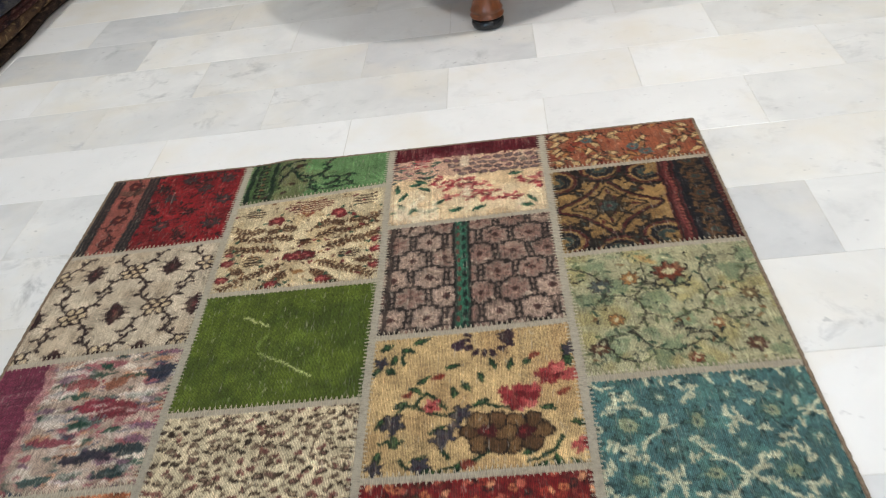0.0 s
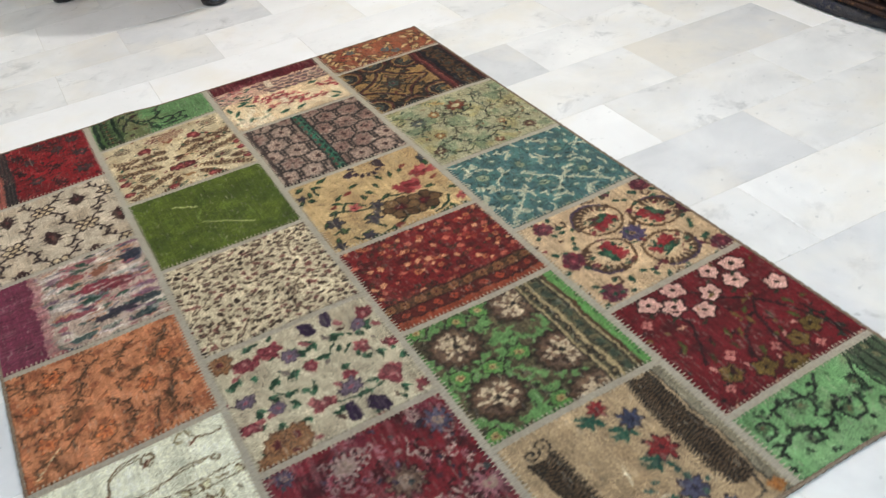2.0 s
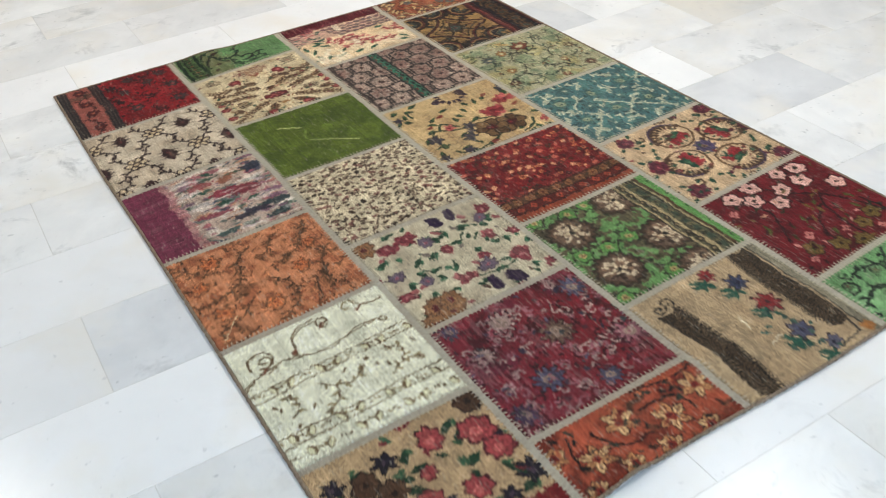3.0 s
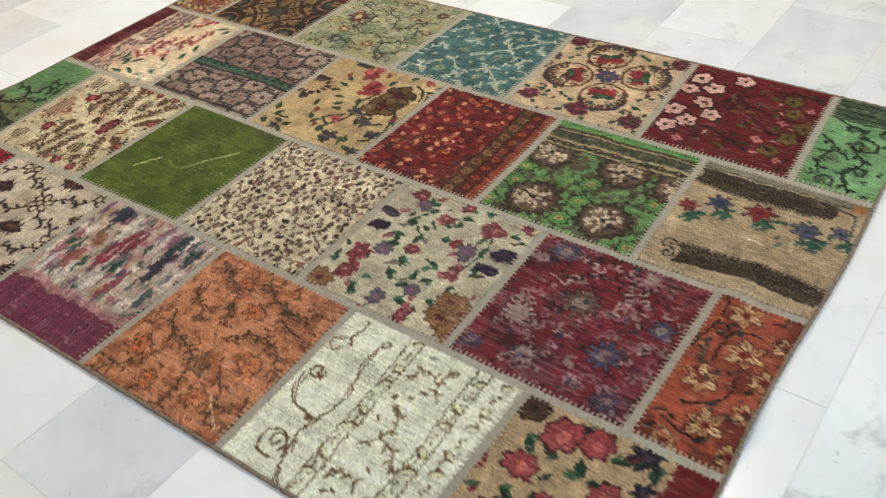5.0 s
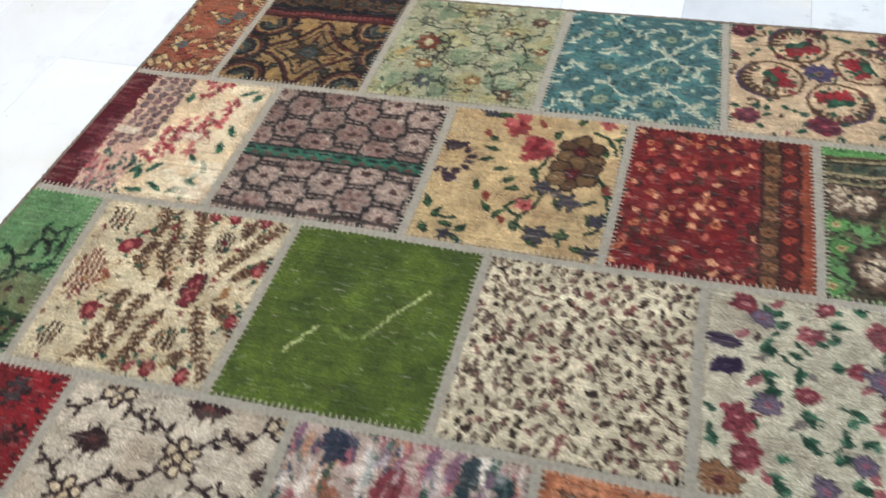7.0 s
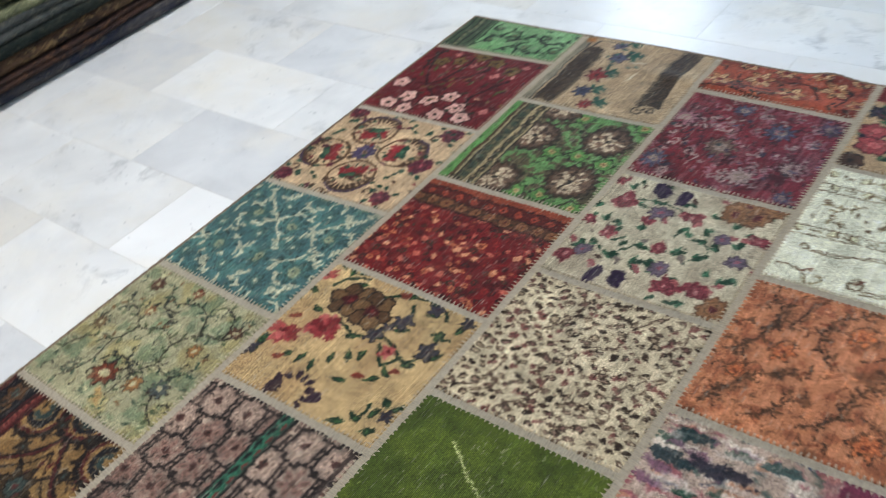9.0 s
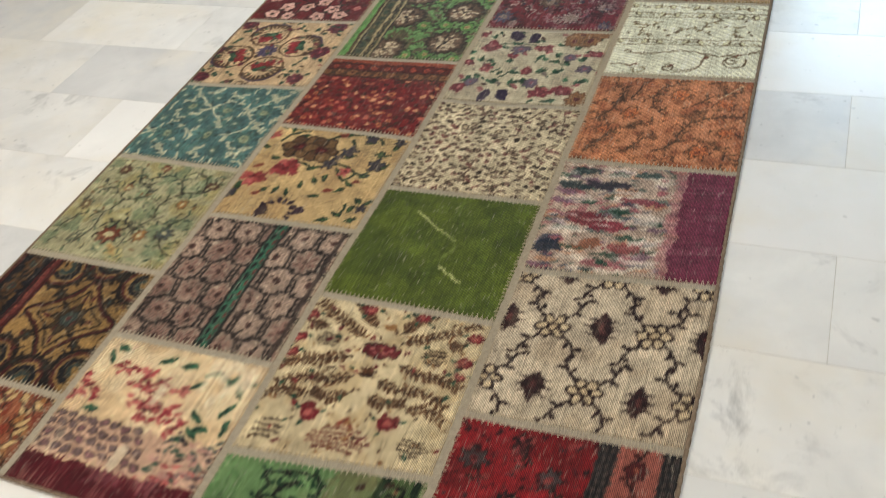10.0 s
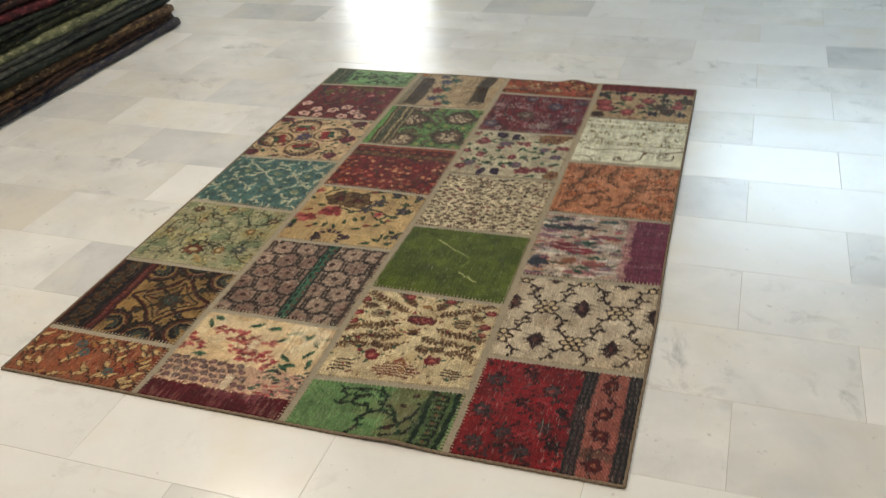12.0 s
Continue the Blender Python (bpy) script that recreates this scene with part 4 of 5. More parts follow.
def cream_twigs(w, h, seed):
    p = Weave(w, h, rgb(220, 204, 170), seed, 0.6)
    p.clouds(rgb(208, 186, 146), 4, 0.44, 0.6, 2)
    brown, red, umber, teal, gold = rgb(126, 88, 52), rgb(152, 44, 60), rgb(86, 58, 40), rgb(48, 108, 86), rgb(178, 138, 86)

    def striped(x, y, a, b, tint):
        n = int(b * 2 / 1.05)
        for k in range(n):
            v = -b + (k + 0.5) * 2 * b / n
            half = a * math.sqrt(max(0, 1 - (v / b) ** 2))
            p.vine([(x - half, y + v), (x + half, y + v)], 0.62, tint, False)

    for sx in (1, -1):
        X = lambda v: 20.5 + sx * v
        for q in ([(X(4), 31), (X(9), 33), (X(14), 36), (X(19), 39)], [(X(3), 34), (X(6), 37), (X(9), 40)], [(X(6), 25), (X(11), 23), (X(16), 23), (X(20), 21)], [(X(3), 20), (X(8), 18), (X(13), 19), (X(19), 16)],
                  [(X(11), 13), (X(15), 15), (X(20), 13)], [(X(2), 16), (X(6), 14), (X(10), 15)], [(X(14), 33), (X(18), 32)]):
            p.vine(q, 0.5, umber)
            for (ax, ay), (bx, by) in zip(q, q[1:]):
                for k in range(4):
                    f = (k + 0.5) / 4
                    ang = math.degrees(math.atan2(by - ay, bx - ax))
                    for side in (48, -48):
                        p.leaf(ax + (bx - ax) * f, ay + (by - ay) * f, 2.1, 0.8, ang + side, brown)
        striped(X(12.5), 28.5, 2.7, 2.1, umber)
        striped(X(15.5), 5, 2.9, 2.5, umber)
        for x, y, r in ((8.5, 10, 2.4), (19.4, 35, 1.8), (19.6, 28, 2.0), (6.5, 38.8, 1.6), (19.6, 24, 1.5)):
            p.spot(X(x), y, r, r * 0.8, red, 0, 1.0, 0.6)
            p.spot(X(x), y, r * 0.45, r * 0.3, rgb(206, 124, 116))
            for a in (15, 165, 250):
                p.leaf(X(x) + r * math.cos(radians(a)), y + r * 0.8 * math.sin(radians(a)), 1.7, 0.9, a, teal)
    p.spot(20.5, 27.5, 4.6, 2.6, umber, 0, 1.0, 0.3)
    p.spot(20.5, 27.5, 4.2, 2.2, rgb(144, 44, 60), 0, 1.0, 0.4)
    for u, v in ((-2.0, 0.4), (0, 0.9), (2.0, 0.4), (-1.0, -0.7), (1.0, -0.7)):
        p.spot(20.5 + u, 27.5 + v, 0.7, 0.4, rgb(206, 130, 126))
    striped(20.5, 4.6, 6.4, 2.9, rgb(142, 66, 54))
    for k in range(-3, 4):
        p.leaf(20.5 + k * 0.7, 7.4, 2.6, 0.9, 90 + 16 * k, rgb(166, 90, 66))
        p.leaf(20.5, 20.5, 3.0, 0.7, 90 + 26 * k, brown)
    p.spot(20.5, 20.6, 2.0, 0.6, umber)
    p.spot(20.5, 34.6, 1.4, 0.9, gold)
    p.filler(110, [brown, gold, rgb(154, 112, 68), umber], (1.0, 2.1), 0.6)
    p.filler(40, [teal, rgb(166, 66, 70), rgb(142, 48, 60)], (1.2, 2.2), 0.9)
    p.wear(rgb(234, 216, 174), 0.3, "x")
    return p


def moss_plain(w, h, seed):
    p = Weave(w, h, rgb(118, 134, 26), seed)
    p.clouds(rgb(94, 112, 16), 8, 0.46, 0.6, 2)
    p.clouds(rgb(116, 138, 48), 2.4, 0.36, 0.35, 6, (0.6, 2))
    p.vine([(12, 31), (18, 26.5), (25, 21.5)], 0.45, rgb(200, 204, 146))
    p.vine([(24, 23), (25.5, 19), (23, 15)], 0.6, rgb(150, 166, 84), strength=0.45)
    p.vine([(24, 13), (28, 10.5), (31, 8.5)], 0.45, rgb(204, 206, 150))
    p.scatter(26, [rgb(160, 172, 96), rgb(132, 150, 64)], (0.15, 0.4), aspect=(0.3, 0.7))
    p.wear(rgb(138, 158, 70), 0.25)
    return p


def leopard_leaves(w, h, seed):
    p = Weave(w, h, rgb(220, 206, 176), seed, 0.8)
    brown, grey, rose = rgb(84, 62, 42), rgb(128, 106, 88), rgb(156, 108, 98)
    for q in ([(2, 2), (8, 6), (9, 13), (5, 17)], [(14, 1), (19, 9), (17, 15), (21, 20)], [(28, 3), (34, 9), (33, 17), (38, 22)], [(3, 24), (10, 25), (15, 31), (13, 38)],
              [(22, 24), (27, 26), (28, 33), (33, 38)], [(19, 20), (26, 17), (31, 20)], [(36, 28), (39, 34), (37, 40)]):
        p.vine(q, 0.4, rgb(120, 92, 74))
    spots = []
    for _ in range(4200):
        x, y = p.rng.uniform(0, w), p.rng.uniform(0, h)
        if any((x - a) ** 2 + ((y - b) * 1.25) ** 2 < 4.3 for a, b in spots):
            continue
        spots.append((x, y))
        r, turn, kind = p.rng.uniform(0.75, 1.3), p.rng.uniform(-35, 40), p.rng.random()
        tint = p.rng.choice((brown, brown, grey, rgb(104, 80, 60)))
        if kind < 0.62:
            p.spot(x, y, r, r * 0.62, tint, turn, ragged=0.5)
            p.spot(x + 0.1, y - 0.08, r * 0.55, r * 0.30, p.rng.choice((rgb(176, 152, 132), rgb(158, 124, 112), rgb(196, 178, 150))), turn)
        elif kind < 0.84:
            p.leaf(x - r, y, 2.4 * r, 1.2, turn, tint)
        else:
            p.spot(x, y, r, r * 0.6, rose, turn, ragged=0.6)
            p.leaf(x, y, 1.6, 0.5, turn + 70, tint)
    p.scatter(90, [grey, rose], (0.18, 0.32), gap=1.2)
    p.wear(rgb(228, 216, 188), 0.3)
    return p


def posies(w, h, seed):
    p = Weave(w, h, rgb(208, 198, 172), seed, 0.9)
    p.clouds(rgb(184, 172, 150), 9, 0.45, 0.6, 2)
    pink, deep, violet, green = rgb(170, 92, 100), rgb(122, 40, 60), rgb(78, 48, 92), rgb(42, 100, 72)
    for x, y, a in ((28, 7, 60), (33, 3, 200), (24, 9, 140), (37, 10, 30), (23, 25, 250), (26, 31, 20), (19, 28, 170), (6, 33, 90), (9, 28, 0), (2, 26, 180), (21, 13, 270), (15, 20, 100), (24, 16, 20), (30, 15, 60), (33, 20, 130), (29, 22, 200), (12, 9, 60), (14, 8, 100), (18, 9, 50), (8, 12, 150), (4, 12, 250), (36, 22, 80), (13, 30, 60), (18, 33, 20), (3, 9, 30), (36, 27, 0), (33, 29, 60), (10, 21, 180), (5, 20, 90), (39, 13, 260), (16, 14, 20), (27, 27, 300)):
        p.leaf(x, y, 3.6, 1.5, a, green)
        p.leaf(x, y, 2.6, 0.9, a + 45, rgb(80, 136, 104))
    for q in ([(14, 12), (17, 15), (22, 15)], [(28, 14), (31, 18), (28, 23)], [(9, 30), (15, 32), (22, 30)]):
        p.vine(q, 0.5, green)
    p.filler(45, [green, green, rgb(80, 136, 104), rgb(150, 138, 128), rgb(176, 110, 112), rgb(112, 84, 70)], (1.8, 3.2), 1.2)
    for x, y, r in ((28, 6.5, 3.4), (34, 7, 3.2), (23, 29, 3.2), (6, 29, 3.6), (15, 24, 2.0), (21, 17, 2.2), (3, 6, 2.8), (39, 26, 2.8), (1, 19, 2.2), (8, 17, 2.4), (2, 36, 2.2)):
        for k in range(7):
            b = p.rng.uniform(0, 6.28)
            p.spot(x + 0.62 * r * math.cos(b), y + 0.5 * r * math.sin(b), 0.45 * r, 0.33 * r, p.rng.choice((pink, rgb(150, 64, 78), rgb(190, 116, 116))), math.degrees(b))
        p.bloom(x, y, r * 0.62, 6, rgb(164, 84, 94), rgb(206, 150, 146), deep)
    for x, y, r in ((24, 10.5, 2.4), (16, 27.5, 2.8), (32, 24, 2.0), (6, 9, 2.2), (38, 18, 2.0)):
        p.bloom(x, y, r, 7, rgb(142, 126, 142), rgb(176, 110, 126), rgb(104, 88, 104))
    for x, y in ((36, 34), (33, 37), (39, 3), (38, 38), (31, 34)):
        p.bloom(x, y, 3.0, 8, rgb(172, 132, 90), rgb(132, 62, 66), rgb(130, 92, 62))
    for x, y, a in ((12.4, 2.8, 75), (18, 3.2, 100), (12.4, 36, 105), (18, 35.6, 75)):
        p.spot(x, y, 2.9, 1.8, violet, a, ragged=0.1)
    p.wear(rgb(218, 210, 190), 0.25)
    return p


def crimson_stars(w, h, seed):
    p = Weave(w, h, rgb(152, 42, 60), seed)
    p.clouds(rgb(134, 58, 84), 8, 0.40, 0.6, 4)
    p.clouds(rgb(92, 20, 36), 4, 0.36, 0.7, 8)
    grey, mauve, slate = rgb(190, 168, 158), rgb(176, 124, 132), rgb(110, 110, 134)
    for k in range(150):
        x, y = p.rng.uniform(0, w), p.rng.uniform(0, h)
        p.curl(x, y, p.rng.uniform(1.0, 1.9), p.rng.uniform(0, 360), p.rng.choice((0.7, -0.7)), 0.6, p.rng.choice((grey, mauve, rgb(170, 146, 140), rgb(92, 26, 42))))
    for x, y, r, col in ((26, 7, 3.6, grey), (17, 17, 4.2, rgb(142, 118, 100)), (4, 7, 3.4, slate), (3, 27, 3.8, mauve), (28, 28, 4.0, slate), (36, 14, 2.8, grey), (16, 35, 3.0, slate), (38, 34, 3.0, rgb(104, 84, 112)), (38, 3, 2.4, slate)):
        p.bloom(x, y, r, 10, col, rgb(118, 60, 70), rgb(76, 34, 48), depth=0.42)
        p.bloom(x, y, r * 0.42, 6, rgb(176, 156, 140), col)
    p.filler(90, [grey, mauve, rgb(96, 30, 48), rgb(170, 84, 100), slate], (1.4, 2.8), 0.8)
    p.scatter(90, [rgb(84, 74, 96), rgb(158, 70, 86), rgb(120, 60, 76), rgb(88, 100, 100)], (0.4, 0.9), gap=1.8)
    f = np.clip((p.gx / w - 0.35) * 1.3, 0, 1)[..., None] * 0.2
    p.c = p.c * (1 - f) + rgb(118, 74, 106) * f
    p.wear(rgb(190, 146, 146), 0.6)
    return p


def autumn_flowers(w, h, seed):
    p = Weave(w, h, rgb(188, 104, 68), seed)
    p.clouds(rgb(146, 66, 40), 4, 0.45, 0.8, 2)
    p.clouds(rgb(90, 82, 64), 3.5, 0.26, 0.8, 7)
    for x, y, r in ((4, 7, 4.2), (14, 11, 4.4), (24, 6, 4.2), (34, 11, 4.6), (19, 17, 3.2), (9, 17, 3.0), (29, 17, 3.2), (41, 6, 3.4), (39, 17, 3.0)):
        for a in range(0, 360, 60):
            p.leaf(x, y, r, 2.2, a + 15, rgb(70, 40, 30))
            p.leaf(x, y, r * 0.92, 1.7, a + 15, rgb(224, 190, 140) if a % 120 else rgb(208, 160, 108))
            p.vine([(x, y), (x + 0.7 * r * math.cos(radians(a + 15)), y + 0.7 * r * math.sin(radians(a + 15)))], 0.26, rgb(120, 66, 44), False)
        p.bloom(x, y, 1.2, 5, rgb(160, 58, 40), rgb(64, 40, 34))
    for q in ([(0, 2), (8, 3), (17, 1)], [(20, 12), (27, 12), (31, 5)], [(8, 12), (10, 7), (18, 6)], [(36, 3), (38, 11)]):
        p.vine(q, 0.6, INK)
    p.filler(36, [rgb(58, 50, 44), rgb(150, 50, 34), rgb(84, 90, 76), rgb(204, 130, 84)], (1.8, 3.0), 1.0)
    p.wear(rgb(206, 160, 116), 0.3)
    return p


# --- column D ---
def red_meadow(w, h, seed):
    p = Weave(w, h, rgb(172, 30, 48), seed)
    p.clouds(rgb(136, 22, 36), 6, 0.44, 0.6, 2)
    dark, slate, salmon = rgb(60, 34, 40), rgb(100, 92, 92), rgb(180, 116, 102)
    for x, y, r in ((5, 29, 2.8), (4, 17, 2.6), (13, 22, 2.0), (11, 10, 2.2), (20, 28, 2.4), (20, 14, 2.2), (5, 5, 2.4), (17, 4, 2.2), (24, 8, 2.0), (13, 34, 2.0), (24, 20, 1.8)):
        p.bloom(x, y, r, 7, slate if r > 2.1 else dark, rgb(150, 50, 52), dark, depth=0.4)
        p.spray([(x, y), (x + 2, y - 3), (x + 1, y - 5)], 0.35, dark, rgb(78, 62, 50), 1.3, 1.7)
    p.scatter(110, [dark, rgb(148, 60, 62), rgb(92, 30, 40), rgb(170, 88, 82)], (0.3, 0.75), gap=1.5, area=(0, 27, 0, h))
    p.filler(110, [dark, rgb(190, 96, 96), rgb(64, 74, 76), rgb(110, 24, 38)], (1.2, 2.4), 0.65, (0, 26, 0, h))
    p.strip(26.6, w + 1, -1, h + 1, rgb(82, 78, 78))
    p.strip(30, 38.2, -1, h + 1, salmon)
    p.spray([(34, 0), (32, 6), (36, 12), (32, 18), (36, 25), (33, 31), (35, 38)], 0.5, dark, rgb(106, 48, 44), 1.5, 2.2, 0.9)
    for y in (4, 14, 22, 33):
        p.bloom(34, y, 2.0, 6, rgb(120, 44, 46), rgb(180, 116, 86), dark)
    p.strip(30.2, 38, 6, 9, rgb(72, 82, 66), 0.5, 1.5)
    for x in (27.2, 28.4, 29.6, 38.8, 40.0):
        p.vine([(x, 0), (x, h)], 0.3, rgb(38, 38, 44), False)
        for y in np.arange(0.5, h, 1.7):
            p.spot(x + 0.5, y, 0.28, 0.5, rgb(118, 102, 94))
    p.wear(rgb(178, 106, 100), 0.32)
    return p


def hooked_diamonds(w, h, seed):
    p = Weave(w, h, rgb(214, 200, 178), seed, 0.5)
    p.clouds(rgb(198, 180, 156), 8, 0.42, 0.6, 2)
    dark = rgb(72, 36, 42)

    def hook(points):
        run = p.vine(points, 0.65, dark)
        gone, side = 0.0, 1
        for (ax, ay), (bx, by) in zip(run, run[1:]):
            gone += math.hypot(bx - ax, by - ay)
            if gone > 1.9:
                gone, side = 0.0, -side
                p.leaf(bx, by, 2.4, 1.0, math.degrees(math.atan2(by - ay, bx - ax)) + 62 * side, dark)

    for x, y in ((11, 25), (31.5, 25), (21, 9), (0.5, 9), (41, 9), (1, 40), (21, 41), (41, 40)):
        for dx in (1, -1):
            for dy in (1, -1):
                hook([(x + 2.2 * dx, y + 2.4 * dy), (x + 4.4 * dx, y + 4.6 * dy), (x + 5.6 * dx, y + 7.6 * dy)])
        for a in range(0, 360, 60):
            p.spot(x + 2.3 * math.cos(radians(a)), y + 2.2 * math.sin(radians(a)), 1.6, 1.4, dark, a)
        for a in range(0, 360, 60):
            p.spot(x + 2.3 * math.cos(radians(a)), y + 2.2 * math.sin(radians(a)), 1.0, 0.8, rgb(216, 198, 166), a)
        p.spot(x, y, 1.5, 1.4, dark)
        p.spot(x, y, 0.8, 0.7, rgb(210, 190, 156))
    for x, y in ((21, 26), (41.5, 25), (11, 8.5), (31.5, 8.5), (1, 26), (11, 41), (31.5, 41)):
        for k in range(-6, 7):
            half = 2.3 - 0.34 * abs(k)
            p.vine([(x - half, y + 0.62 * k), (x + half, y + 0.62 * k)], 0.66, dark if k % 2 else rgb(96, 50, 54), False)
        p.spot(x, y, 0.7, 1.1, rgb(140, 86, 80))
        for v in (-2.0, 0.0, 2.0):
            for a in (0, 180):
                p.leaf(x, y + v, 3.9 - 0.3 * abs(v), 0.6, a, dark)
    p.wear(rgb(222, 206, 176), 0.3)
    return p


def streaked_roses(w, h, seed):
    # ground and plum band are coloured paler to take in a sheen on this piece
    p = Weave(w, h, rgb(196, 176, 160), seed, 0.8)
    for k, (col, cover) in enumerate(((rgb(226, 214, 198), 0.42), (rgb(92, 122, 116), 0.36), (rgb(184, 110, 120), 0.36), (rgb(80, 92, 116), 0.32), (rgb(206, 160, 128), 0.34), (rgb(60, 106, 88), 0.30), (rgb(152, 118, 138), 0.3))):
        p.clouds(col, 2.4, cover, 0.85, 5 * k + 2, (2.2, 0.8), 0.08)
    for x, y, a, b, col in ((10, 18.5, 5.5, 2.6, rgb(146, 38, 66)), (16, 16, 3.6, 1.8, rgb(168, 62, 86)), (3, 7, 3.6, 2.4, rgb(58, 76, 100)), (4, 30, 4.5, 1.6, rgb(52, 84, 92)), (13, 31, 6, 1.5, rgb(74, 70, 90)), (20, 9, 5, 1.5, rgb(178, 92, 96)), (12, 10, 3, 1.6, rgb(176, 120, 90)), (22, 25, 5, 1.2, rgb(170, 90, 104)), (22, 36, 4, 1.3, rgb(84, 120, 116)), (6, 36, 4, 1.5, rgb(48, 88, 92))):
        p.spot(x, y, a, b, col, p.rng.uniform(-10, 10), 0.9, 0.7)
    for x, y in ((5, 14), (15, 21), (18, 13), (7, 24), (24, 18), (14, 5)):
        p.leaf(x, y, 4.6, 1.7, p.rng.uniform(-25, 25), rgb(48, 102, 82))
    p.clouds(rgb(224, 214, 204), 3, 0.40, 0.6, 60, (3.0, 0.7), 0.1)
    p.strip(28.4, 31.5, -1, h + 1, rgb(198, 140, 140), 0.7, 1.5)
    p.strip(30.6, w + 1, -1, h + 1, rgb(152, 72, 104), 1, 0.8)
    for y in np.arange(0.5, h, 1.1):
        p.vine([(30.6 + p.rng.uniform(0, 4), y), (w - p.rng.uniform(0, 3), y + p.rng.uniform(-0.3, 0.3))], 0.28, p.rng.choice((rgb(158, 92, 110), rgb(92, 34, 62))), False, 0.6)
    p.wear(rgb(218, 200, 186), 0.3, "x")
    return p


def orange_boughs(w, h, seed):
    p = Weave(w, h, rgb(210, 150, 106), seed)
    p.clouds(rgb(218, 160, 118), 3.0, 0.45, 0.7, 2)
    p.clouds(rgb(180, 118, 78), 2.4, 0.44, 0.8, 6)
    p.clouds(rgb(136, 96, 58), 5.0, 0.34, 0.65, 16)
    p.clouds(rgb(104, 80, 50), 1.6, 0.26, 0.7, 12, (1.5, 0.8))
    olive, dark = rgb(132, 98, 62), rgb(104, 78, 50)
    for q in ([(3, 3), (6, 9), (11, 14), (17, 17)], [(4, 36), (8, 31), (7, 24), (3, 18)], [(20, 5), (25, 10), (27, 17), (33, 21), (40, 22)], [(21, 21), (17, 26), (18, 33), (23, 38)], [(29, 12), (35, 9), (40, 3)], [(27, 26), (32, 31), (38, 33)], [(30, 36), (35, 39)], [(10, 3), (15, 6), (16, 11)], [(11, 28), (13, 36)]):
        p.spray(q, 0.42, dark, dark, 1.3, 2.0, 0.6)
        p.spray([(x + 0.9, y + 0.6) for x, y in q], 0.32, olive, olive, 1.2, 2.0, 0.7)
    for x, y, r in ((31, 6, 3.0), (12, 21, 2.6), (35, 27, 2.8), (23, 31, 2.6), (37, 15, 2.2), (6, 13, 2.0)):
        p.bloom(x, y, r, 6, rgb(222, 142, 80), rgb(150, 84, 44), dark, depth=0.45)
        p.curl(x, y, r * 1.3, 40, 0.8, 0.34, olive)
    for _ in range(40):
        p.curl(p.rng.uniform(1, w - 1), p.rng.uniform(1, h - 1), p.rng.uniform(0.9, 1.9), p.rng.uniform(0, 360), p.rng.choice((0.5, -0.5)), 0.34, p.rng.choice((olive, dark, rgb(150, 100, 58))))
    p.filler(70, [rgb(116, 84, 48), rgb(232, 164, 112), rgb(166, 100, 56)], (1.4, 2.8), 0.6)
    p.vine([(33, 30), (39, 37)], 0.25, rgb(232, 214, 176), False)
    p.wear(rgb(228, 168, 120), 0.4)
    return p


